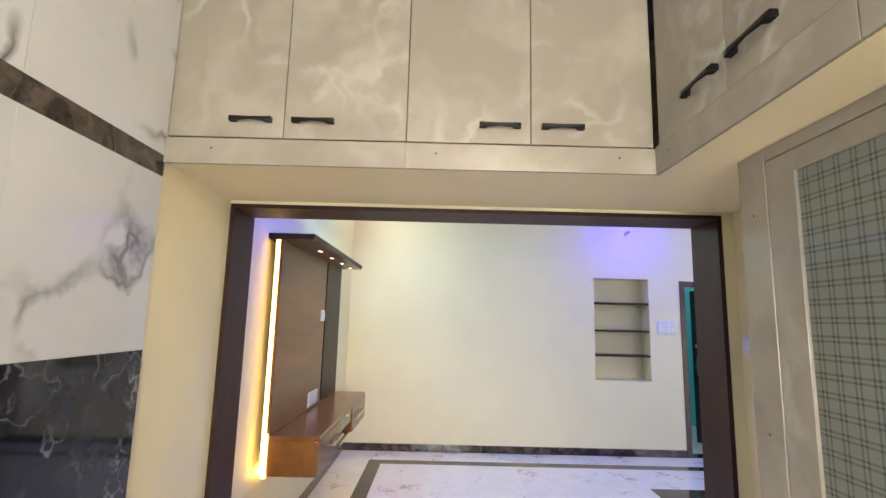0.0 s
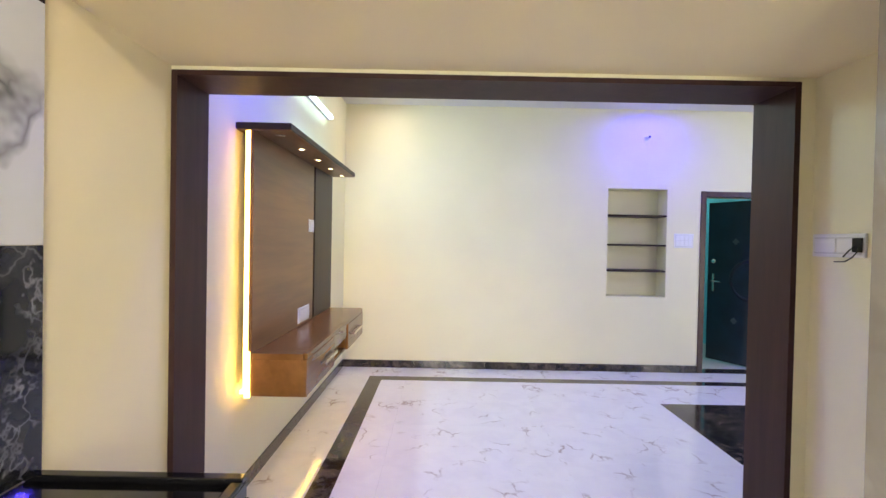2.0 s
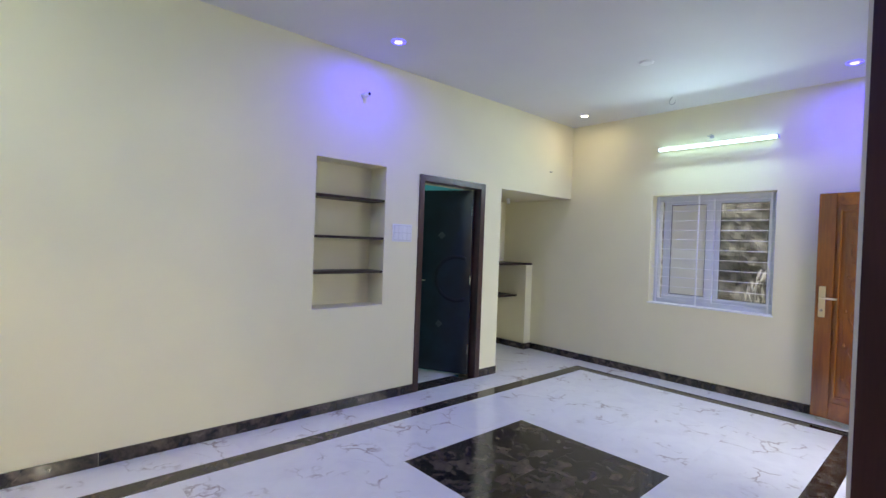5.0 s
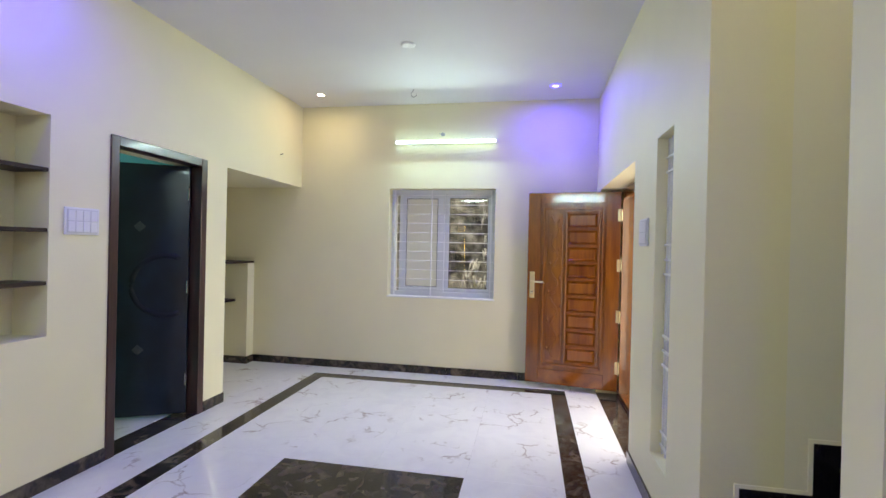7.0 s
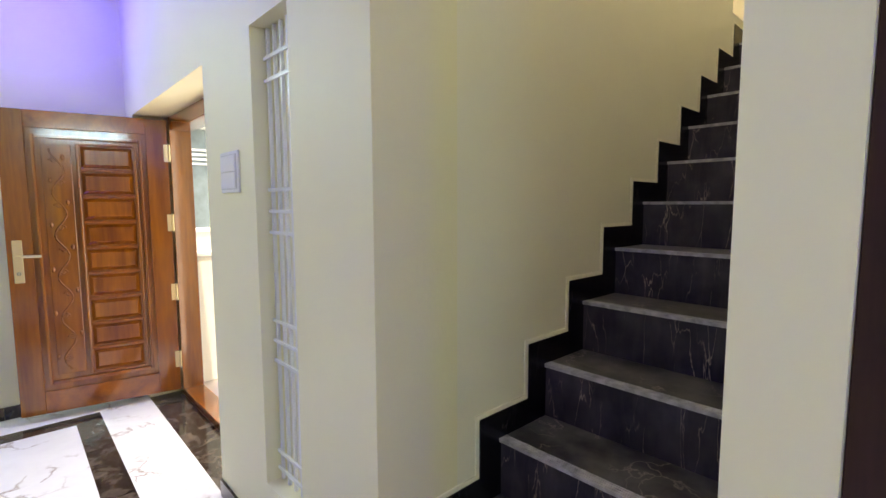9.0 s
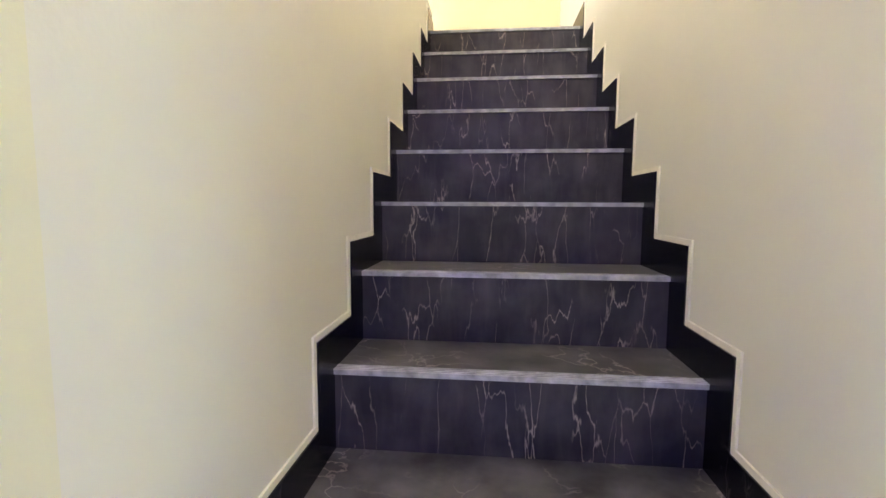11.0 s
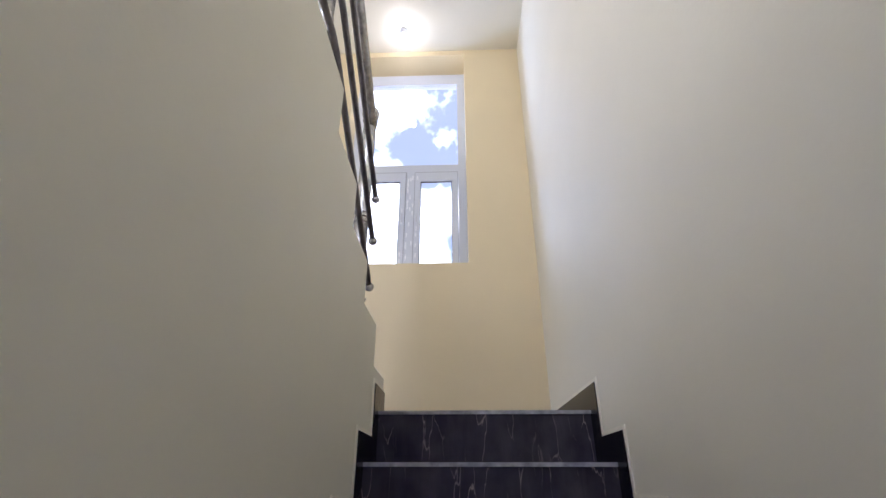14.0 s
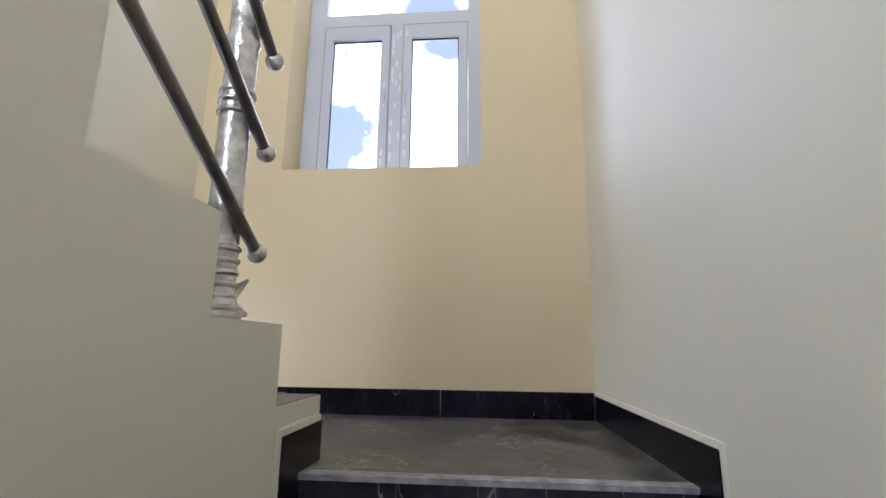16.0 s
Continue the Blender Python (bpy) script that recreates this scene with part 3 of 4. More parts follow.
# ---- electrical fittings ----
def switch_board(label, at, w, h, face, rows, cols, deep=0.014):
    """A modular plate: face is the wall's outward axis."""
    t = thing("switch_board", label, "switch board", at, group="switch boards")

    def lay_on(u0, u1, z0, z1, d0, d1, bev):
        x, y, z = at
        if face == "-y":
            return block(x + u0, x + u1, y - d1, y - d0, z + z0, z + z1, bev)
        if face == "+y":
            return block(x + u0, x + u1, y + d0, y + d1, z + z0, z + z1, bev)
        if face == "-x":
            return block(x - d1, x - d0, y + u0, y + u1, z + z0, z + z1, bev)
        return block(x + d0, x + d1, y + u0, y + u1, z + z0, z + z1, bev)

    part("plate", lay_on(-w / 2, w / 2, -h / 2, h / 2, 0.0, deep * 0.7, 0.003), PLASTIC, t)
    part("inner_frame", lay_on(-w / 2 + 0.012, w / 2 - 0.012, -h / 2 + 0.012, h / 2 - 0.012, deep * 0.7, deep * 0.85, 0.001), PALEGREY, t)
    cw, ch = (w - 0.03) / cols, (h - 0.03) / rows
    for i in range(cols):
        for j in range(rows):
            u, z = -w / 2 + 0.015 + i * cw, -h / 2 + 0.015 + j * ch
            part("rocker", lay_on(u + 0.002, u + cw - 0.002, z + 0.002, z + ch - 0.002, deep * 0.7, deep + 0.002, 0.002), PLASTIC, t)
    return t


switch_board("white modular switch board with rockers beside the niche", (3.155, YN, 1.525), 0.222, 0.163, "-y", 2, 4)
switch_board("white tall switch board beside the main door", (3.79, YS, 1.537), 0.20, 0.165, "+y", 2, 1)
switch_board("white socket plate on the walnut panel above the console", (-0.652, 3.893, 0.905), 0.265, 0.11, "+x", 1, 3)
switch_board("small white switch on the walnut panel", (-0.652, 4.067, 1.565), 0.115, 0.095, "+x", 1, 1)
switch_board("white kitchen switch board with one open module", (1.80, 2.062, 1.472), 0.225, 0.084, "-x", 1, 2)
wire = thing("loose_wire", "dark bare wires hanging out of an open switch board module", "wire", (1.785, 1.97, 1.47))
part("open_module", block(1.782, 1.786, 1.953, 1.992, 1.449, 1.498, 0.001), BLACKM, wire)
part("lead", tube([(1.785, 1.968, 1.468), (1.772, 1.960, 1.450), (1.768, 1.972, 1.432), (1.770, 2.004, 1.416), (1.778, 2.058, 1.414)], 0.0024, 6), BLACKM, wire)
part("lead", tube([(1.785, 1.980, 1.472), (1.772, 1.990, 1.455), (1.770, 2.012, 1.432)], 0.0024, 6), BLACKM, wire)




# ---- wall niche shelves ----
for zs in (1.805, 1.466, 1.167):
    solo("niche_shelf", block(2.277, 2.959, YN + 0.006, YN + 0.239, zs - 0.012, zs + 0.010, 0.002), WENGE, "thin dark stone shelf slab set in the wall niche", "shelf", "niche shelves")
solo("alcove_shelf", block(4.536, 5.91, 6.392, 6.929, 1.181, 1.206, 0.003), WENGE, "dark stone top slab of the alcove shelving", "shelf", "alcove shelves")
solo("alcove_shelf", block(4.536, 5.789, 6.55, 6.929, 0.73, 0.755, 0.003), WENGE, "dark stone lower slab of the alcove shelving", "shelf", "alcove shelves")


def bulb_holder(at, d, label):
    """A small angled lamp holder with a dark socket."""
    t = thing("bulb_holder", label, "bulb holder", at, group="bulb holders")
    at, d = Vector(at), Vector(d).normalized()
    part("base", rod(at, at + d * 0.014, 0.026, 16), PLASTIC, t, smooth=False)
    e = (d + Vector((0.25, 0, 0.1))).normalized()
    part("body", rod(at + d * 0.012, at + d * 0.02 + e * 0.05, 0.018, 16, 0.021), PLASTIC, t)
    part("socket", rod(at + d * 0.02 + e * 0.046, at + d * 0.02 + e * 0.054, 0.014, 14), BLACKM, t)


bulb_holder((2.695, YN, 2.69), (0, -1, 0), "white bulb holder without a bulb on the wall above the niche")
bulb_holder((5.46, 6.5, 2.083), (0, 0, -1), "white bulb holder without a bulb under the alcove ceiling")
solo("wall_nail", rod((5.434, YN, 2.378), (5.434, YN - 0.03, 2.382), 0.004, 8), BLACKM, "small dark nail in the cream wall", "nail")


# ---- room door ----
df = thing("door_frame", "dark red-brown wooden door frame", "door frame", (3.8, YN, 0), kind="structure")
MAROON = grain("red_brown_frame_wood", (0.030, 0.010, 0.009), (0.075, 0.028, 0.022), 0.3, 2, 18.0, coat=0.2)
part("jamb", block(3.345, 3.407, YN - 0.012, YN + 0.10, 0, 2.098, 0.004), MAROON, df)
part("jamb", block(4.195, 4.262, YN - 0.012, YN + 0.10, 0, 2.098, 0.004), MAROON, df)
part("head", block(3.407, 4.195, YN - 0.011, YN + 0.10, 2.035, 2.097, 0.004), MAROON, df)
door = thing("room_door", "dark teal flush door standing half open with diamond studs", "door", (4.185, 5.90, 0.02))
hinge, free = Vector((4.178, 5.895)), Vector((3.845, 6.505))
du = (free - hinge).normalized()
RM = Matrix(((du.x, -du.y, 0, hinge.x), (du.y, du.x, 0, hinge.y), (0, 0, 1, 0), (0, 0, 0, 1)))
LW = (free - hinge).length
STUD = material("dark_grey_stud", (0.06, 0.07, 0.075), 0.4)
leaf = part("leaf", moved(block(0, LW, -0.018, 0.018, 0.022, 2.028, 0.003), RM), NAVY, door)
for zz in (0.55, 1.53):
    dm = block(-0.03, 0.03, 0.018, 0.024, -0.03, 0.03, 0.003)
    dm.transform(Matrix.Translation((LW * 0.5, 0, zz)) @ Matrix.Rotation(radians(45), 4, "Y"))
    part("diamond_stud", moved(dm, RM), STUD, leaf, "dark grey diamond stud")
part("ring_motif", moved(tube([(0.16 + 0.24 * math.cos(a), -0.006, 1.06 + 0.24 * math.sin(a)) for a in [radians(-115 + 230 * k / 30) for k in range(31)]], 0.032, 12), RM), material("black_teal_ring", (0.003, 0.006, 0.012), 0.6, var=0.2, scale=8), leaf, "darker ring moulding", smooth=True)
part("lock_plate", moved(lathe((LW - 0.075, 0.018, 1.28), [(0.001, 0.0), (0.028, 0.001), (0.03, 0.006), (0.022, 0.012), (0.001, 0.013)], 20, "Y"), RM @ Matrix.Translation((0, 0, 0))), STEEL, leaf, "oval steel knocker")
part("handle_plate", moved(block(LW - 0.09, LW - 0.06, 0.018, 0.024, 0.90, 1.12, 0.004), RM), STEEL, leaf)
part("handle", moved(tube([(LW - 0.075, 0.02, 1.03), (LW - 0.075, 0.06, 1.03), (LW - 0.10, 0.065, 1.03), (LW - 0.19, 0.06, 1.025)], 0.009), RM), STEEL, leaf)
for zz in (0.3, 1.05, 1.8):
    part("hinge", moved(rod((0.004, 0.024, zz - 0.05), (0.004, 0.024, zz + 0.05), 0.008, 10), RM), STEEL, door)


# ---- television unit ----
tv = thing("tv_unit", "walnut and dark laminate television wall unit with canopy and lit edge", "tv unit", (XW, 3.88, 0.55))
part("backing", join(block(XW, -0.70, 3.15, 4.65, 0.62, 2.045), block(-0.70, -0.672, 2.965, 4.80, 0.60, 2.045)), WENGE, tv)
part("walnut_panel", block(-0.672, -0.652, 2.945, 4.152, 0.83, 2.045, 0.002), WALNUT, tv, "walnut laminate panel")
part("dark_panel", block(-0.672, -0.656, 4.208, 4.790, 0.83, 2.045, 0.002), WENGE, tv, "dark grained laminate panel")
canopy = part("canopy", block(XW, -0.45, 2.935, 4.80, 2.05, 2.085, 0.002), WENGE, tv, "dark canopy board with small spots")
part("canopy_lining", block(-0.745, -0.455, 2.94, 4.795, 2.045, 2.0495), WALNUT, canopy)
for k in range(5):
    yy = 3.055 + 0.4025 * k
    ring = part("spot_ring", lathe((-0.547, yy, 2.0445), [(0.012, 0.0), (0.026, 0.0), (0.026, -0.003), (0.018, -0.004), (0.012, -0.002)], 20), STEEL, canopy)
    part("spot_lens", rod((-0.547, yy, 2.0405), (-0.547, yy, 2.0425), 0.015, 16), SPOTS_ if k else STEEL, canopy, "lit warm spot" if k else "unlit spot")
for yy in (3.4575, 3.86, 4.2625, 4.665):
    lamp("canopy_spot_light", "SPOT", (-0.547, yy, 2.04), 5.0, WARM, cone=75, blend=0.7)
# console drawers
body = part("console_base", join(block(-0.655, -0.372, 2.972, 4.756, 0.593, 0.611)), REDWOOD, tv, "red-brown floating console")
part("console_top", block(-0.655, -0.372, 2.952, 4.776, 0.795, 0.828, 0.002), REDWOOD, tv)
part("top_edge", block(-0.372, -0.352, 2.972, 4.756, 0.797, 0.828, 0.002), REDWOOD, tv)
part("side_panel", block(-0.655, -0.352, 2.952, 2.972, 0.593, 0.795), REDWOOD, tv)
part("side_panel", block(-0.655, -0.352, 4.756, 4.776, 0.593, 0.795), REDWOOD, tv)
part("back_panel", block(-0.655, -0.64, 2.972, 4.756, 0.611, 0.795), REDWOOD, tv)
part("divider", block(-0.64, -0.372, 3.615, 3.633, 0.611, 0.795), REDWOOD, tv)
part("divider", block(-0.64, -0.372, 4.09, 4.108, 0.611, 0.795), REDWOOD, tv)
for y0, y1, hy0, hy1 in ((2.975, 3.622, 3.30, 3.60), (4.10, 4.753, 4.23, 4.60)):
    dr = part("drawer_front", block(-0.372, -0.352, y0, y1, 0.595, 0.793, 0.002), REDWOOD, tv)
    zz = 0.695
    part("handle", join(block(-0.352, -0.330, hy0, hy0 + 0.012, zz - 0.006, zz + 0.006), block(-0.352, -0.330, hy1 - 0.012, hy1, zz - 0.006, zz + 0.006), block(-0.336, -0.324, hy0, hy1, zz - 0.011, zz + 0.011, 0.003)), STEEL, dr, "brushed steel bar handle")
part("niche_flap", moved(block(-0.366, -0.360, 3.64, 4.08, -0.045, 0.05), Matrix.Translation((0, 0, 0.742))), clear("smoked_glass", (0.45, 0.5, 0.5), 0.05), tv, "smoked glass flap of the open middle bay")
part("flap_knob", rod((-0.36, 3.86, 0.775), (-0.335, 3.86, 0.775), 0.009, 12), STEEL, tv)
part("led_strip", join(block(-0.700, -0.673, 2.950, 2.9645, 0.615, 2.044), block(-0.690, -0.660, 2.940, 2.9495, 0.585, 0.84)), LEDW, tv, "glowing warm yellow LED strip")
part("led_strip", block(-0.700, -0.675, 4.802, 4.814, 0.615, 2.044), LEDU, tv, "glowing warm yellow LED strip")
part("led_strip", block(-0.735, -0.715, 2.99, 4.74, 0.590, 0.610), LEDU, tv, "glowing warm yellow LED strip under the console")


# ---- tube lights and ceiling spots ----
def tube_light(x, y0, y1, z, s):
    t = thing("tube_light", "lit white LED batten on the cream wall", "tube light", (x, (y0 + y1) / 2, z), group="tube lights")
    part("batten", block(x, x + s * 0.03, y0 + 0.01, y1 - 0.01, z - 0.016, z + 0.016, 0.004), PLASTIC, t)
    bm = rod((x + s * 0.042, y0 + 0.012, z), (x + s * 0.042, y1 - 0.012, z), 0.017, 14)
    part("diffuser", bm, TUBEM, t, "glowing diffuser")
    part("end_cap", block(x, x + s * 0.06, y0, y0 + 0.012, z - 0.019, z + 0.019, 0.003), PLASTIC, t)
    part("end_cap", block(x, x + s * 0.06, y1 - 0.012, y1, z - 0.019, z + 0.019, 0.003), PLASTIC, t)


tube_light(XW, 3.76, 4.93, 2.63, 1)
tube_light(XE, 3.53, 4.668, 2.585, -1)
for x, y, z, s, lab in ((XW, 4.445, 2.814, 1, "small grey clip above the tube light"), (XE, 4.13, 2.67, -1, "small pale clip above the tube light")):
    c = thing("wall_clip", lab, "clip", (x, y, z), group="wall clips")
    part("plate", block(x, x + s * 0.006, y - 0.02, y + 0.02, z - 0.015, z + 0.015, 0.002), GREYP, c)
    part("tail", tube([(x + s * 0.004, y - 0.01, z + 0.01), (x + s * 0.03, y, z + 0.02), (x + s * 0.04, y + 0.02, z - 0.005), (x + s * 0.02, y + 0.035, z + 0.012)], 0.004, 6), GREYP, c)


def ceiling_spot(x, y, blue):
    t = thing("ceiling_spot", "recessed ceiling spot with a blue-violet ring, lit" if blue else "recessed ceiling spot, lit white", "ceiling spot", (x, y, ZC), group="ceiling spots")
    part("ring", lathe((x, y, ZC), [(0.036, 0.0), (0.056, 0.0), (0.056, -0.004), (0.045, -0.009), (0.036, -0.006)], 28), SPOTR if blue else PLASTIC, t, smooth=True)
    part("lens", rod((x, y, ZC - 0.0085), (x, y, ZC - 0.006), 0.037 if not blue else 0.030, 24), SPOTB if blue else SPOTW, t)


for sx, sy in SPOTS_WHITE:
    ceiling_spot(sx, sy, False)
for sx, sy in SPOTS_BLUE:
    ceiling_spot(sx, sy, True)
solo("ceiling_plate", lathe((4.386, 4.141, ZC), [(0.001, -0.012), (0.045, -0.011), (0.06, -0.003), (0.06, 0.0)], 28), PLASTIC, "round white junction cover on the ceiling", "cover plate", smooth=False)
hook = thing("ceiling_hook", "small grey fan hook under the ceiling", "hook", (5.43, 4.35, ZC))
part("hook_bar", tube([(5.43, 4.35, ZC)] + [(5.43 , 4.35 + 0.03 * math.sin(a), ZC - 0.05 - 0.03 * (1 - math.cos(a)) + 0.03) for a in [k * math.pi / 5 for k in range(1, 9)]], 0.004, 6), GREYP, hook)


# ---- main door ----
mf = thing("main_door_frame", "polished teak frame of the main doorway", "door frame", (4.9, 2.2, 0), kind="structure")
part("jamb", block(5.585, 5.689, 2.13, 2.27, 0.03, 2.029, 0.004), TEAK, mf)
part("jamb", block(4.101, 4.205, 2.13, 2.27, 0.03, 2.029, 0.004), TEAK, mf)
part("head", block(4.205, 5.585, 2.131, 2.269, 1.93, 2.028, 0.004), TEAKH, mf)
part("sill", block(4.102, 5.688, 2.132, 2.268, -0.005, 0.045, 0.004), TEAKH, mf)
md = thing("main_door", "polished carved teak main door standing wide open", "door", (5.585, 2.28, 0.02))
h0, h1 = Vector((5.578, 2.285)), Vector((5.735, 3.172))
dd = (h1 - h0).normalized()
DM = Matrix(((dd.x, -dd.y, 0, h0.x), (dd.y, dd.x, 0, h0.y), (0, 0, 1, 0), (0, 0, 0, 1)))
DW, Z0, Z1 = (h1 - h0).length, 0.05, 2.0
DH = Z1 - Z0
U = lambda f: DW * (1 - f)  # fraction counted from the free edge
Zf = lambda f: Z1 - DH * f


def door_bar(u0, u1, z0, z1, d0, d1, bev=0.003):
    return moved(block(u0, u1, d0, d1, z0, z1, bev), DM)


leaf = part("leaf", door_bar(0.004, DW, Z0, Z1, -0.040, -0.020, 0.002), TEAK, md)
part("stile", door_bar(U(0.14), DW, Z0, Z1, -0.020, 0.0), TEAK, md)
part("stile", door_bar(0.004, U(0.85), Z0, Z1, -0.020, 0.0), TEAK, md)
part("rail", door_bar(U(0.85), U(0.14), Zf(0.055), Z1, -0.020, 0.0), TEAKH, md)
part("rail", door_bar(U(0.85), U(0.14), Z0, Zf(0.925), -0.020, 0.0), TEAKH, md)
for f0, f1, g0, g1 in ((0.17, 0.19, 0.075, 0.905), (0.80, 0.82, 0.075, 0.905)):
    part("moulding", door_bar(U(f1), U(f0), Zf(g1), Zf(g0), -0.020, 0.004, 0.005), TEAK, md)
for g0, g1 in ((0.075, 0.088), (0.892, 0.905)):
    part("moulding", door_bar(U(0.80), U(0.19), Zf(g1), Zf(g0), -0.020, 0.004, 0.005), TEAKH, md)
part("carved_strip", door_bar(U(0.39), U(0.22), Zf(0.875), Zf(0.105), -0.020, -0.011, 0.004), TEAK, md)
wave = [(U(0.305) + 0.035 * math.sin(k * 0.55), -0.009, Zf(0.86) + (Zf(0.12) - Zf(0.86)) * k / 60) for k in range(61)]
scroll = [tube(wave, 0.006, 6)]
for k in range(3, 60, 6):
    px_, pz_ = wave[k][0], wave[k][2]
    s = -1 if math.sin(k * 0.55) > 0 else 1
    scroll.append(tube([(px_ + s * 0.022 * (1 - a / 9) * math.cos(a) + s * 0.02, -0.009, pz_ + 0.022 * (1 - a / 9) * math.sin(a)) for a in [q * 0.6 for q in range(13)]], 0.0045, 6))
    scroll.append(ball((px_ - s * 0.03, -0.008, pz_ + 0.02), 0.012, 8, 1.6))
part("carved_scroll", moved(join(*scroll), DM), TEAK, md, "carved vine scroll", smooth=True)
for f0, f1 in ((0.415, 0.435), (0.765, 0.785)):
    part("ladder_stile", door_bar(U(f1), U(f0), Zf(0.885), Zf(0.10), -0.020, 0.003, 0.005), TEAK, md)
for k in range(10):
    zc = Zf(0.10 + 0.785 * k / 9)
    part("ladder_bar", door_bar(U(0.765), U(0.435), zc - 0.009, zc + 0.009, -0.020, 0.003, 0.005), TEAKH, md)
for k in range(9):
    za, zb = Zf(0.10 + 0.785 * (k + 1) / 9) + 0.018, Zf(0.10 + 0.785 * k / 9) - 0.018
    fielded = block(U(0.755), U(0.445), -0.020, -0.003, za, zb, 0.0)
    for v in fielded.verts:
        if v.co.y > -0.012:
            v.co.x += 0.02 if v.co.x < U(0.6) else -0.02
            v.co.z += 0.02 if v.co.z < (za + zb) / 2 else -0.02
    part("raised_panel", moved(fielded, DM), TEAK, md)
lock = part("lock_plate", door_bar(U(0.085), U(0.03), 0.92, 1.19, 0.0, 0.008, 0.003), BRASS, md, "pale brass lock plate")
part("lever", moved(tube([(U(0.058), 0.006, 1.09), (U(0.058), 0.045, 1.09), (U(0.08), 0.05, 1.09), (U(0.19), 0.048, 1.088)], 0.009), DM), BRASS, lock)
part("keyhole", moved(rod((U(0.058), 0.008, 0.98), (U(0.058), 0.011, 0.98), 0.012, 14), DM), STEEL, lock)
for zz in (0.28, 0.78, 1.28, 1.77):
    part("hinge", join(moved(block(-0.004, 0.03, 0.0, 0.004, zz - 0.06, zz + 0.06), DM), moved(rod((-0.004, 0.008, zz - 0.06), (-0.004, 0.008, zz + 0.06), 0.008, 10), DM)), BRASS, md, "pale brass hinge")


# ---- windows ----
w1 = thing("window_1", "white sliding window with frosted sash and white steel grille", "window", (XE + 0.15, 4.107, 0.874), kind="structure")
ya, yb, za, zb = 3.531, 4.734, 0.856, 2.071
part("window_frame", join(block(XE + 0.12, XE + 0.20, ya, yb, za, za + 0.05), block(XE + 0.12, XE + 0.20, ya, yb, zb - 0.05, zb), block(XE + 0.12, XE + 0.20, ya, ya + 0.045, za + 0.05, zb - 0.05), block(XE + 0.12, XE + 0.20, yb - 0.045, yb, za + 0.05, zb - 0.05)), UPVC, w1)


def sash(parent, x, y0, y1, z0, z1, mat, w=0.055):
    s = part("sash", join(block(x, x + 0.03, y0, y1, z0, z0 + w, 0.002), block(x, x + 0.03, y0, y1, z1 - w, z1, 0.002), block(x, x + 0.03, y0, y0 + w, z0 + w, z1 - w, 0.002), block(x, x + 0.03, y1 - w, y1, z0 + w, z1 - w, 0.002)), UPVC, parent)
    q = 0.006
    part("gasket", join(block(x + 0.008, x + 0.012, y0 + w, y1 - w, z0 + w, z0 + w + q), block(x + 0.008, x + 0.012, y0 + w, y1 - w, z1 - w - q, z1 - w), block(x + 0.008, x + 0.012, y0 + w, y0 + w + q, z0 + w + q, z1 - w - q), block(x + 0.008, x + 0.012, y1 - w - q, y1 - w, z0 + w + q, z1 - w - q)), BLACKM, s)
    g = part("pane", block(x + 0.012, x + 0.017, y0 + w, y1 - w, z0 + w, z1 - w), mat, s)
    g.visible_shadow = False


sash(w1, XE + 0.125, 4.115, 4.640, 0.885, 2.050, FROST, 0.078)
sash(w1, XE + 0.165, 3.556, 4.133, 0.885, 2.050, GLASS, 0.068)
for k in range(11):
    zz = za + 0.09 + k * (zb - za - 0.16) / 10
    part("grille_bar", rod((XE + 0.065, ya + 0.001, zz), (XE + 0.065, yb - 0.001, zz), 0.0032, 8), GRILLE, w1)
for yy in (ya + 0.05, 4.250, yb - 0.055):
    part("grille_upright", block(XE + 0.052, XE + 0.062, yy - 0.007, yy + 0.007, za + 0.002, zb - 0.002, 0.002), GRILLE, w1)
part("window_sill", block(XE - 0.012, XE + 0.12, ya - 0.01, yb + 0.01, za - 0.012, za + 0.003, 0.002), OUTWHITE, w1)

sl = thing("window_2", "tall slit window with white steel grille and frosted pane", "window", (3.39, YS - 0.25, 0.31), kind="structure")
g = part("pane", block(3.236, 3.544, YS - 0.105, YS - 0.098, 0.311, 2.049), FROST, sl)
g.visible_shadow = False
for xx in (3.252, 3.305, 3.36, 3.415, 3.47, 3.528):
    part("grille_upright", block(xx - 0.006, xx + 0.006, YS - 0.067, YS - 0.055, 0.312, 2.048), GRILLE, sl)
for zz in (0.36, 0.43, 0.80, 0.88, 0.96, 1.30, 1.38, 1.46, 1.86, 1.94):
    part("grille_bar", block(3.237, 3.543, YS - 0.055, YS - 0.047, zz - 0.006, zz + 0.006), GRILLE, sl)

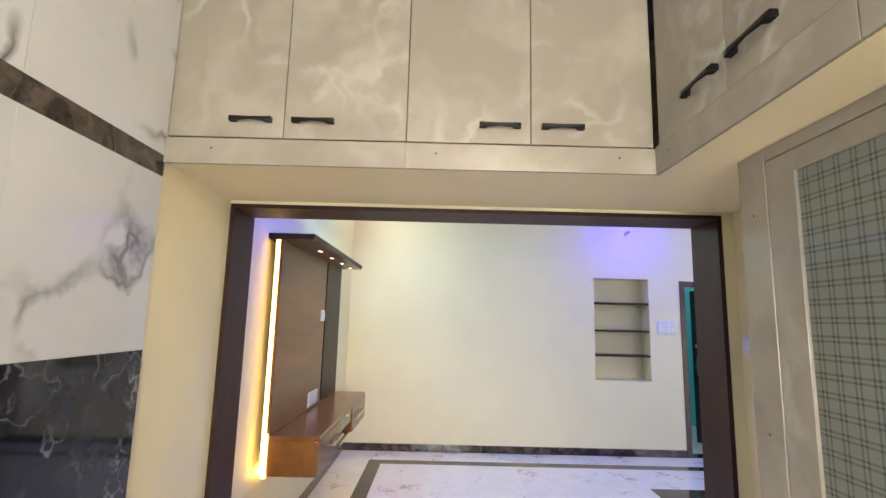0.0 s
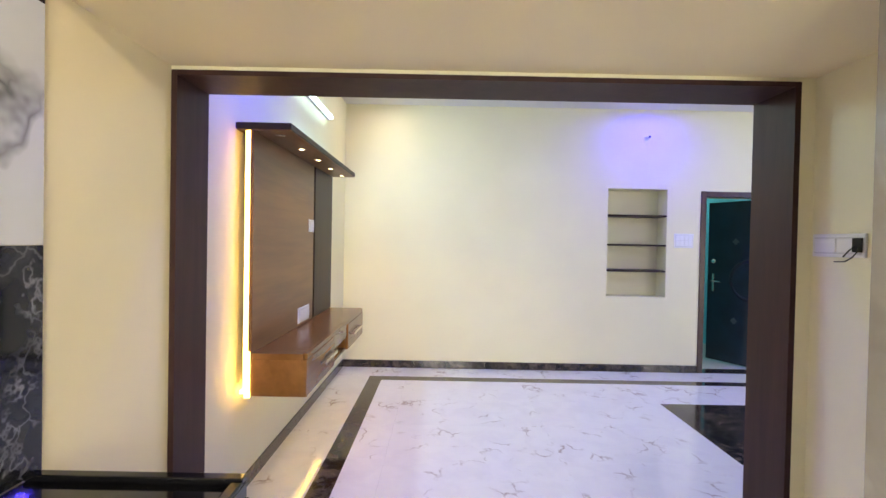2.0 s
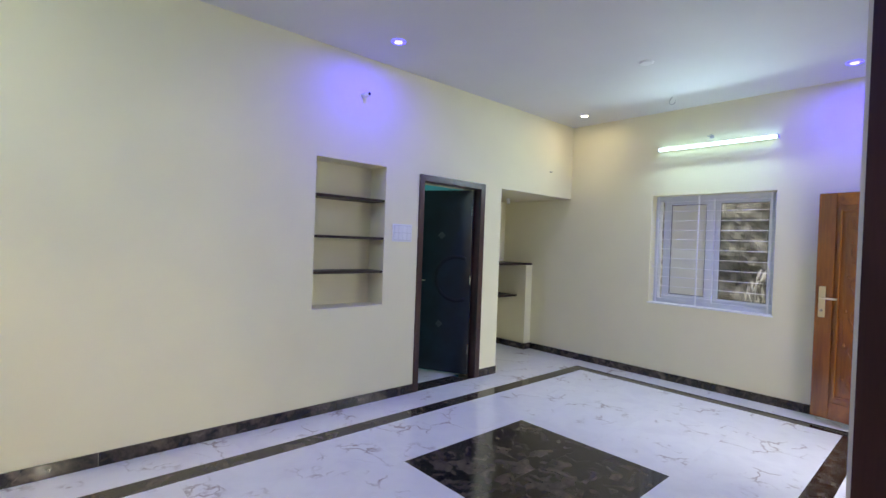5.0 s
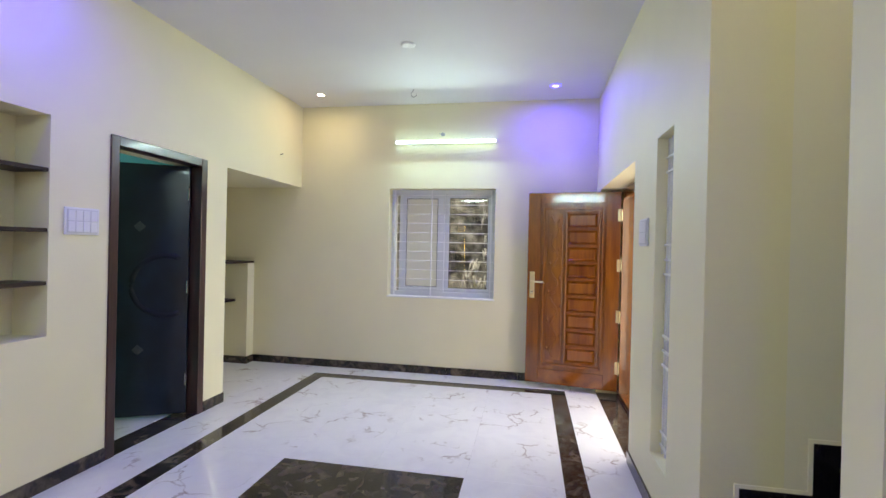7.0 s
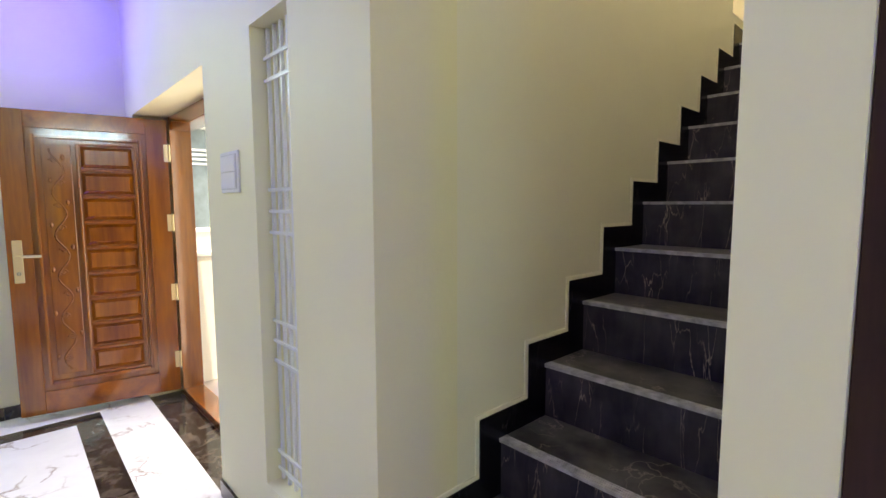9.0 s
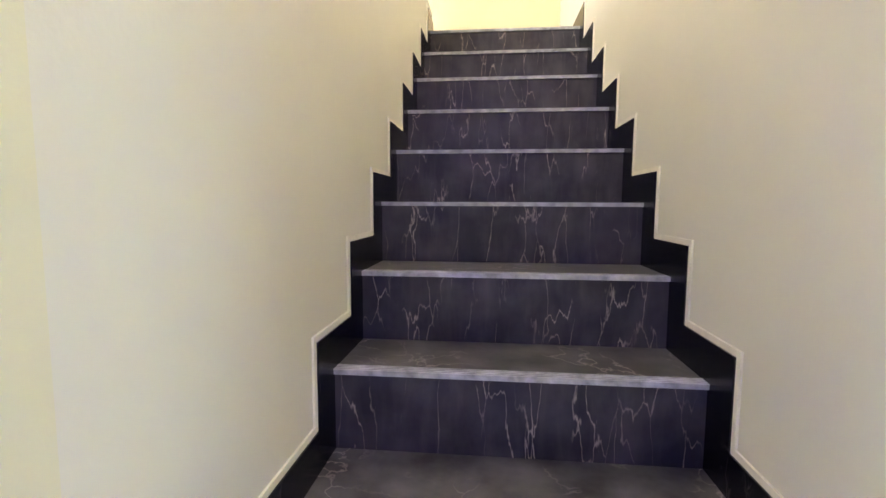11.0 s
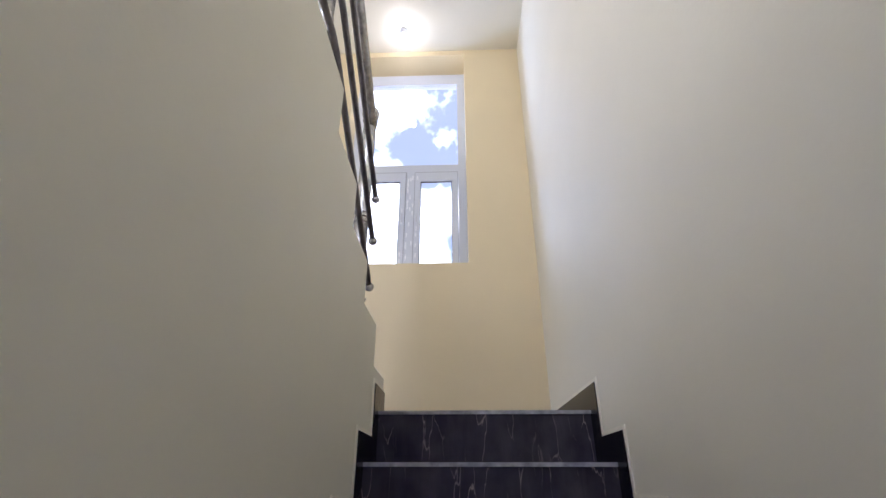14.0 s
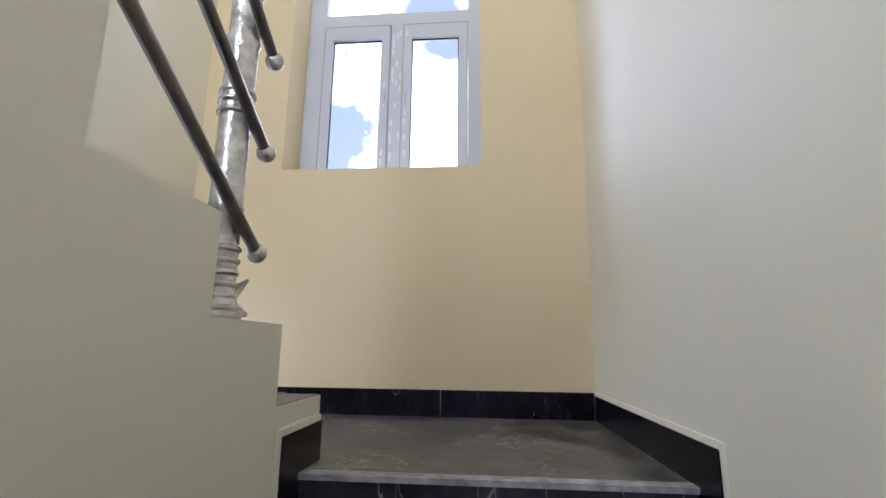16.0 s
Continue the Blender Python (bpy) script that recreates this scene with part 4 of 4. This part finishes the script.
w3 = thing("window_3", "tall white window over the landing with two casements and a fixed light", "window", (2.83, -1.49, 3.5), kind="structure")
yo0, yo1 = YL - 0.26, YL - 0.195
part("window_frame", join(block(2.366, 2.430, yo0, yo1, 3.501, 5.46), block(3.207, 3.299, yo0, yo1, 3.501, 5.46), block(2.430, 3.207, yo0, yo1, 5.345, 5.46), block(2.430, 3.207, yo0, yo1, 3.501, 3.53), block(2.430, 3.207, yo0, yo1, 4.39, 4.466), block(2.778, 2.842, yo0, yo1, 3.53, 4.39)), UPVC, w3)
for x0, x1 in ((2.432, 2.776), (2.844, 3.205)):
    s = part("casement", join(block(x0, x1, yo1 - 0.03, yo1 + 0.012, 3.532, 3.56, 0.003), block(x0, x1, yo1 - 0.03, yo1 + 0.012, 4.307, 4.388, 0.003), block(x0, x0 + 0.048, yo1 - 0.03, yo1 + 0.012, 3.56, 4.307, 0.003), block(x1 - 0.048, x1, yo1 - 0.03, yo1 + 0.012, 3.56, 4.307, 0.003)), UPVC, w3)
    part("gasket", join(block(x0 + 0.048, x0 + 0.053, yo1 - 0.012, yo1 - 0.006, 3.56, 4.307), block(x1 - 0.053, x1 - 0.048, yo1 - 0.012, yo1 - 0.006, 3.56, 4.307), block(x0 + 0.053, x1 - 0.053, yo1 - 0.012, yo1 - 0.006, 4.302, 4.307)), BLACKM, s)
    # thin grey strips draw the shade lines round each casement
    part("joint_shade", join(block(x0, x0 + 0.004, yo1 + 0.0122, yo1 + 0.0135, 3.532, 4.388), block(x1 - 0.004, x1, yo1 + 0.0122, yo1 + 0.0135, 3.532, 4.388), block(x0 + 0.004, x1 - 0.004, yo1 + 0.0122, yo1 + 0.0135, 4.384, 4.388)), GREYP, s, "grey line painted for the shade at the casement joint")
    g = part("pane", block(x0 + 0.048, x1 - 0.048, yo1 - 0.018, yo1 - 0.012, 3.56, 4.307), GLASS, s)
    g.visible_shadow = False
    hx = x1 - 0.022 if x0 < 2.6 else x0 + 0.022
    part("handle", join(block(hx - 0.006, hx + 0.006, yo1 + 0.012, yo1 + 0.018, 3.95, 4.0), block(hx - 0.004, hx + 0.004, yo1 + 0.018, yo1 + 0.028, 3.92, 3.97, 0.002)), PALEGREY, s)
g = part("pane", block(2.430, 3.207, yo1 - 0.025, yo1 - 0.018, 4.466, 5.345), GLASS, w3)
g.visible_shadow = False
rnd = random.Random(4)
marks = bmesh.new()
for k in range(30):
    xx = rnd.choice((2.790, 2.81, 2.83, 2.755, 2.87)) + rnd.uniform(-0.003, 0.003)
    zz = rnd.uniform(3.58, 4.36)
    yy = yo1 + (0.0125 if xx < 2.776 or xx > 2.844 else 0.0005)
    for j in range(4):
        cell_faces(marks, (xx - 0.006, yy, zz + j * 0.009), (xx + 0.006, yy + 0.001, zz + j * 0.009 + 0.005))
part("film_marks", marks, material("white_print", (0.92, 0.92, 0.92), 0.4), w3, "short white marks printed on the protective film")


# ---- stair railing ----
rail = thing("stair_railing", "steel stair railing still wrapped in cloudy plastic film", "railing", (2.83, -0.05, 2.4 + 2 * R2))
SL = R2 / T2


def newel(x, y, z, h):
    rows = [(0.046, 0.0), (0.046, 0.012), (0.038, 0.022), (0.034, 0.05), (0.031, 0.06), (0.030, 0.2), (0.033, 0.21), (0.030, 0.22), (0.030, h * 0.55), (0.033, h * 0.56), (0.030, h * 0.58), (0.029, h - 0.05), (0.036, h - 0.045), (0.022, h - 0.03)]
    post = part("newel_post", lathe((x, y, z), rows, 22), WRAP, rail, "plastic-wrapped steel post", smooth=True)
    part("post_ball", ball((x, y, z + h), 0.042, 18), WRAP, post, smooth=True)
    for k in range(9):
        zz = z + 0.015 + 0.022 * k + 0.25 * (k > 5)
        r = 0.041 if k == 0 else 0.0315
        part("wrap_band", lathe((x, y, zz), [(r, 0.0), (r + 0.004, 0.003), (r + 0.004, 0.009), (r, 0.012)], 20), STEEL if k % 2 else WRAP, post, smooth=True)
    part("film_flap", join(rod((x - 0.018, y - 0.024, z + 0.05), (x - 0.034, y - 0.046, z + 0.08), 0.012, 5, 0.003), rod((x - 0.02, y - 0.03, z + 0.02), (x - 0.035, y - 0.05, z + 0.012), 0.016, 5, 0.005)), WRAP, post)


newel(2.843, -0.045, 2.4 + 2 * R2, 1.0)
newel(2.843, 0.70, 3.235, 1.0)
newel(2.843, 2.45, 3.235, 1.0)
for zb_ in (2.872, 3.082, 3.292):
    y0, y1 = -0.089, 0.66
    z0, z1 = zb_, zb_ + SL * (y1 - y0)
    b = part("rail_bar", tube([(2.800, y0, z0), (2.800, y1, z1), (2.800, y1 + 0.06, z1 + 0.02), (2.800, 2.5, z1 + 0.02)], 0.0115, 12), RAILM, rail, smooth=True)
    part("ball_end", ball((2.800, y0 - 0.008, z0 - 0.005), 0.0195, 14), WRAP, b, smooth=True)
part("handrail", tube([(2.832, -0.045, 3.66), (2.832, 0.70, 3.66 + SL * 0.745), (2.832, 2.5, 3.66 + SL * 0.745)], 0.025, 14), WRAP, rail, "plastic-wrapped round handrail", smooth=True)

solo("plaster_chip", join(block(2.12, 2.145, 0.455, 0.470, R1 * 8 + LIFT, R1 * 8 + LIFT + 0.012, 0.003), block(2.127, 2.140, 0.457, 0.467, R1 * 8 + LIFT + 0.012, R1 * 8 + LIFT + 0.028, 0.003)), PLASTIC, "small pale plaster chip lying on a black stair tread", "chip")

# ---- stair bulb ----
sb = thing("ceiling_bulb", "lit round bulb in a white holder under the stair ceiling", "bulb", (2.865, -1.03, ZT))
part("holder", lathe((2.865, -1.03, ZT), [(0.001, -0.05), (0.02, -0.05), (0.024, -0.02), (0.034, -0.015), (0.034, 0.0)], 20), PLASTIC, sb, smooth=True)
part("globe", ball((2.865, -1.03, ZT - 0.085), 0.036, 18, 1.15), BULBM, sb, smooth=True)


# ---- kitchen ----
def bow_handle(a, b, out, parent):
    """A black bow handle between two feet; out is the way it stands off."""
    a, b, out = Vector(a), Vector(b), Vector(out)
    d = (b - a).normalized()
    side = d.cross(out).normalized()
    bm = bmesh.new()
    rows = [(0.0, 0.0, 0.009), (0.0, 0.022, 0.009), (0.10, 0.026, 0.007), (0.5, 0.027, 0.005), (0.90, 0.026, 0.007), (1.0, 0.022, 0.009), (1.0, 0.0, 0.009)]
    inner = [(0.16, 0.0, 0.009), (0.20, 0.016, 0.008), (0.5, 0.020, 0.005), (0.80, 0.016, 0.008), (0.84, 0.0, 0.009)]
    L = b - a
    loop = rows + inner[::-1]
    f = [bm.verts.new(a + L * t + out * h + side * w) for t, h, w in loop]
    g = [bm.verts.new(a + L * t + out * h - side * w) for t, h, w in loop]
    bm.faces.new(f), bm.faces.new(g)
    for k in range(len(loop)):
        bm.faces.new((f[k], f[(k + 1) % len(loop)], g[(k + 1) % len(loop)], g[k]))
    bmesh.ops.triangulate(bm, faces=[q for q in bm.faces if len(q.verts) > 4])
    return part("handle", bm, BLACKM, parent, "black metal bow handle")


seams = [-0.668, -0.234, 0.228, 0.695, 1.156]
grips = [(-0.434, -0.277), (-0.201, -0.044), (0.50, 0.655), (0.734, 0.893)]
for c in range(2):
    x0, x1 = seams[2 * c], seams[2 * c + 2]
    cab = thing("loft_cabinet", "beige marble laminate loft cabinet with black handles over the opening", "cabinet", ((x0 + x1) / 2, 1.8, 2.16), group="loft cabinets")
    part("carcass", block(x0 + 0.001, x1 - 0.001, 1.632, 2.18, 2.165, 3.0), EDGEB, cab)
    part("bottom_rail", block(x0, x1 if c == 0 else 1.163, 1.598, 1.61, 2.105, 2.204, 0.002), LAMB, cab)
    for k in range(2):
        a, b = seams[2 * c + k] + 0.0015, seams[2 * c + k + 1] - 0.0015
        d = part("door", block(a, b, 1.612, 1.630, 2.214, 3.01, 0.0015), LAMB, cab, "beige marble laminate door")
        ga, gb = grips[2 * c + k]
        bow_handle((ga, 1.612, 2.282), (gb, 1.612, 2.282), (0, -1, 0), d)
    for hx in ((-0.49, 0.34) if c == 0 else (1.02,)):
        part("screw_hole", rod((hx, 1.5975, 2.165), (hx, 1.599, 2.165), 0.004, 10), BLACKM, cab)
for c in range(3):
    y1, y0 = 1.60 - 0.86 * c, 1.60 - 0.86 * (c + 1) + 0.002
    cab = thing("loft_cabinet", "beige marble laminate loft cabinet with black handles over the cupboard", "cabinet", (1.5, (y0 + y1) / 2, 2.16), group="loft cabinets")
    part("carcass", block(1.19, 1.85, y0, y1 - 0.002, 2.165, 3.0), EDGEB, cab)
    part("bottom_rail", block(1.153, 1.165, y0, y1 - (0.004 if c == 0 else 0), 2.102, 2.207, 0.002), LAMB, cab)
    part("edge_strip", block(1.160, 1.167, y0, y1 - 0.006, 2.208, 2.2135), EDGEB, cab)
    for k in range(2):
        b, a = y1 - 0.43 * k - 0.0015 - (0.006 if c == 0 and k == 0 else 0), y1 - 0.43 * (k + 1) + 0.0015
        d = part("door", block(1.167, 1.185, a, b, 2.215, 3.01, 0.0015), LAMB, cab, "beige marble laminate door")
        ga = 1.392 - 0.86 * c if k == 0 else 1.145 - 0.86 * c
        bow_handle((1.167, ga - 0.188, 2.31), (1.167, ga, 2.31), (-1, 0, 0), d)
    part("screw_hole", rod((1.1525, y1 - 0.10, 2.165), (1.154, y1 - 0.10, 2.165), 0.004, 10), BLACKM, cab)


def plaid_glass():
    m = material("etched_plaid_glass", (0.20, 0.222, 0.198), 0.09, var=0.06, scale=3)
    n, l = m.node_tree.nodes, m.node_tree.links
    b = n["Principled BSDF"]
    src = b.inputs["Base Color"].links[0].from_socket
    tc, sp = n.new("ShaderNodeTexCoord"), n.new("ShaderNodeSeparateXYZ")
    l.new(tc.outputs["Object"], sp.inputs["Vector"])

    def lines(sock, pitch, phase, width):
        a = n.new("ShaderNodeMath")
        a.operation = "MULTIPLY_ADD"
        a.inputs[1].default_value, a.inputs[2].default_value = 1 / pitch, phase
        l.new(sock, a.inputs[0])
        f = n.new("ShaderNodeMath")
        f.operation = "FRACT"
        l.new(a.outputs[0], f.inputs[0])
        c = n.new("ShaderNodeMath")
        c.operation = "LESS_THAN"
        c.inputs[1].default_value = width
        l.new(f.outputs[0], c.inputs[0])
        return c.outputs[0]

    total = None
    for sock, pitch in ((sp.outputs["Y"], 0.052), (sp.outputs["Z"], 0.048)):
        for phase in (0.0, 0.27):
            o = lines(sock, pitch, phase, 0.12)
            if total is None:
                total = o
            else:
                mx = n.new("ShaderNodeMath")
                mx.operation = "ADD"
                l.new(total, mx.inputs[0])
                l.new(o, mx.inputs[1])
                total = mx.outputs[0]
    k = n.new("ShaderNodeMath")
    k.operation, k.use_clamp = "MULTIPLY", True
    k.inputs[1].default_value = 0.42
    l.new(total, k.inputs[0])
    mix = n.new("ShaderNodeMix")
    mix.data_type = "RGBA"
    mix.inputs[7].default_value = (0.05, 0.06, 0.05, 1)
    l.new(k.outputs[0], mix.inputs[0])
    l.new(src, mix.inputs[6])
    l.new(mix.outputs[2], b.inputs["Base Color"])
    return m


PLAID = plaid_glass()
cup = thing("kitchen_cupboard", "tall beige laminate cupboard with etched plaid glass doors", "cupboard", (1.6, 0.9, 0))
part("carcass", block(1.41, 1.85, -1.2, 1.463, 0.0, 2.11), EDGEB, cup)
part("front_stile", block(1.37, 1.41, 1.338, 1.465, 0.0, 2.11, 0.002), LAMB, cup)
part("top_rail", block(1.37, 1.41, -1.2, 1.336, 2.07, 2.11, 0.002), LAMB, cup)
for k in range(2):
    yb_, ya_ = 1.335 - 0.62 * k, 1.335 - 0.62 * (k + 1) + 0.003
    d = part("glass_door", join(block(1.372, 1.395, yb_ - 0.115, yb_, 0.942, 2.068, 0.002), block(1.372, 1.395, ya_, ya_ + 0.115, 0.942, 2.068, 0.002), block(1.372, 1.395, ya_ + 0.115, yb_ - 0.115, 0.942, 1.053, 0.002), block(1.372, 1.395, ya_ + 0.115, yb_ - 0.115, 2.006, 2.068, 0.002)), LAMB, cup, "beige framed door")
    part("glass", block(1.382, 1.388, ya_ + 0.115, yb_ - 0.115, 1.053, 2.006), PLAID, d, "etched plaid glass pane")
    part("lower_door", block(1.372, 1.395, ya_, yb_, 0.10, 0.938, 0.002), LAMB, cup, "beige laminate door")
for yy, zz in ((1.40, 1.91), (1.40, 1.24)):
    part("screw_hole", rod((1.3695, yy, zz), (1.371, yy, zz), 0.004, 10), BLACKM, cup)

ct = thing("kitchen_counter", "black polished granite counter with a raised lip at its end", "counter", (-0.39, 0.0, 0))
part("worktop", block(XK + 0.012, -0.11, -2.35, 1.575, 0.795, 0.838, 0.004), GRANITE, ct, "black granite worktop")
part("end_lip", block(XK + 0.012, -0.11, 1.545, 1.577, 0.838, 0.856, 0.004), GRANITE, ct)
part("front_lip", block(-0.138, -0.108, -2.35, 1.545, 0.838, 0.850, 0.004), GRANITE, ct)
part("apron", block(-0.125, -0.105, -2.35, 1.575, 0.70, 0.795, 0.002), GRANITE, ct)
part("support", block(XK + 0.012, -0.16, -2.3, 1.55, 0.0, 0.795), OUTWHITE, ct, "white counter support")

# wall tiles beside the counter
tiles = thing("kitchen_wall_tiles", "glossy white and black veined wall tiles with a dark border", "wall tiles", (XK, 0.0, 0.84), kind="structure")
for k in range(7):
    b, a = 1.605 - 0.6 * k, max(-2.39, 1.605 - 0.6 * (k + 1) + 0.001)
    part("tile", block(XK, XK + 0.009, a, b, 0.8385, 1.4285), TILEB, tiles, "black veined tile")
    part("tile", block(XK, XK + 0.009, a, b, 1.4295, 2.052), TILEW, tiles, "white veined tile")
    part("tile", block(XK, XK + 0.0095, a, b, 2.053, 2.131), DARKST, tiles, "dark marble border tile")
    part("tile", block(XK, XK + 0.009, a, b, 2.132, 3.015), TILEW, tiles, "white veined tile")


# ---- outdoors ----
structure("ground", block(-60, 90, -90, 90, -0.35, -0.13), GROUND, "pale concrete ground around the house", "ground")
solo("porch_parapet", join(block(5.80, 5.92, 0.2, 2.165, -0.02, 1.0, 0.006), block(5.785, 5.935, 0.2, 2.165, 1.0, 1.035, 0.006)), OUTWHITE, "low white parapet wall beside the porch", "parapet")
structure("porch_floor", block(XB + 0.1, 7.6, -3.2, 2.13, -0.13, -0.02), PINKT, "pinkish tiled porch floor", "floor")
solo("boundary_wall", join(block(8.6, 8.75, -6, 9, -0.13, 1.05, 0.01), block(8.56, 8.79, -6, 9, 1.05, 1.10, 0.01)), OUTWHITE, "low white painted boundary wall", "wall")
nb = thing("neighbour_house", "grey plastered neighbouring house with a flat roof", "house", (14, -2, -0.13))
part("wall", block(12, 18, -12, 1.6, -0.13, 2.9), SLATE, nb)
part("roof", block(11.7, 18.3, -12.3, 1.9, 2.9, 3.1), OUTWHITE, nb)
for k in range(4):
    part("louvre", block(11.96, 12.0, -3.0, 1.2, 2.2 + 0.09 * k, 2.24 + 0.09 * k), OUTWHITE, nb)
stones = bmesh.new()
ny, nz = 90, 60
grid = []
for i in range(ny + 1):
    col = []
    for j in range(nz + 1):
        y, z = 2.0 + 5.0 * i / ny, -0.13 + 3.2 * j / nz
        x = 7.15 + 0.10 * noise.noise((y * 2.6, z * 2.2, 0.3)) + 0.05 * noise.noise((y * 9, z * 7, 1.7))
        col.append(stones.verts.new((x, y, z)))
    grid.append(col)
for i in range(ny):
    for j in range(nz):
        stones.faces.new((grid[i][j], grid[i + 1][j], grid[i + 1][j + 1], grid[i][j + 1]))
back = [stones.verts.new((7.6, y, z)) for y, z in ((2.0, -0.13), (7.0, -0.13), (7.0, 3.07), (2.0, 3.07))]
stones.faces.new(back)
solo("garden_wall", stones, ROUGHW, "rough weathered grey stone garden wall", "wall")
VINE = material("dry_grey_vine", (0.42, 0.42, 0.39), 0.8, var=0.5, scale=12)
vines = bmesh.new()
rnd = random.Random(9)
for k in range(1500):
    y, z = rnd.uniform(2.6, 5.6), rnd.uniform(0.6, 2.6)
    if noise.noise((y * 1.8, z * 0.8, 4.0)) < -0.05:
        continue
    x = 7.0 - rnd.uniform(0, 0.12)
    L, w, tilt = rnd.uniform(0.08, 0.26), rnd.uniform(0.005, 0.014), rnd.uniform(-0.35, 0.35)
    dy, dz = L * math.sin(tilt), -L * math.cos(tilt)
    v = [vines.verts.new(p) for p in ((x, y - w, z), (x - 0.02, y + dy * 0.5 - w, z + dz * 0.5), (x, y + dy, z + dz), (x - 0.02, y + dy * 0.5 + w, z + dz * 0.5), (x, y + w, z))]
    vines.faces.new(v)
solo("vines", vines, VINE, "dry hanging vines on the garden wall", "vines", kind="stuff")
solo("window_ledge", block(XE + 0.24, XE + 0.42, 3.3, 4.9, 0.80, 0.86, 0.01), OUTWHITE, "white outside ledge under the window", "ledge")


# ---- floor tiles ----
def tile_mesh(name, w, d, mat):
    bm = block(0.0002, w - 0.0002, 0.0002, d - 0.0002, -0.012, 0.0, 0.0004, 1)
    bmesh.ops.recalc_face_normals(bm, faces=bm.faces[:])
    me = bpy.data.meshes.new(name)
    bm.to_mesh(me)
    bm.free()
    me.materials.append(mat)
    return me


floor = structure("floor", block(XW, XE, YS - 0.3, 6.93, -0.10, -0.0125), GROUND, "polished white marble tile floor with dark borders and a black square", "floor")
cache = {}


def lay(x0, x1, y0, y1, w, d, mat, ox=None, oy=None, skip=None):
    """Tiles w by d over a rectangle, cut at its edges."""
    ox, oy = x0 if ox is None else ox, y0 if oy is None else oy
    i0, i1 = math.floor((x0 - ox) / w + 1e-6), math.ceil((x1 - ox) / w - 1e-6)
    j0, j1 = math.floor((y0 - oy) / d + 1e-6), math.ceil((y1 - oy) / d - 1e-6)
    for i in range(i0, i1):
        for j in range(j0, j1):
            a, b = max(x0, ox + i * w), min(x1, ox + (i + 1) * w)
            c, e = max(y0, oy + j * d), min(y1, oy + (j + 1) * d)
            if b - a < 0.01 or e - c < 0.01 or (skip and skip((a + b) / 2, (c + e) / 2)):
                continue
            key = (round(b - a, 4), round(e - c, 4), mat.name)
            if key not in cache:
                cache[key] = tile_mesh("tile", b - a, e - c, mat)
            ob = new("tile", cache[key])
            ob.parent = floor
            ob.location = (a, c, 0)


FX0, FX1, FY0, FY1 = -0.235, 5.508, 2.915, 5.315  # field inside the border
BX0, BX1, BY0, BY1 = -0.375, 5.648, 2.775, 5.457  # border's outer edge
in_square = lambda x, y: 2.425 < x < 3.64 and 3.52 < y < 4.72
lay(FX0, 2.42, FY0, FY1, 1.2, 0.6, MARBLE, ox=2.42)
lay(3.64, FX1, FY0, FY1, 1.2, 0.6, MARBLE, ox=3.64)
lay(2.42, 3.64, FY0, 3.52, 1.22, 0.605, MARBLE)
lay(2.42, 3.64, 4.72, FY1, 1.22, 0.6, MARBLE)
lay(2.42, 3.64, 3.52, 4.72, 0.61, 0.6, DARKST)
lay(BX0, BX1, FY1, BY1, 0.6, 0.2, DARKST)
lay(BX0, BX1, BY0, FY0, 0.6, 0.2, DARKST)
lay(BX0, FX0, FY0, FY1, 0.2, 0.6, DARKST)
lay(FX1, BX1, FY0, FY1, 0.2, 0.6, DARKST)
lay(XW, XE, BY1, YN, 1.2, 0.6, MARBLE)
lay(XW, XE, YS, BY0, 1.2, 0.6, MARBLE)
lay(XW, BX0, BY0, BY1, 0.6, 1.2, MARBLE)
lay(BX1, XE, BY0, BY1, 0.6, 1.2, MARBLE)
lay(4.535, XE, YN, 6.93, 0.7, 0.6, MARBLE)
lay(3.40, 4.20, YN, YN + 0.2, 0.8, 0.2, DARKST)
lay(4.10, 5.69, 2.27, YS, 0.8, 0.2, DARKST)
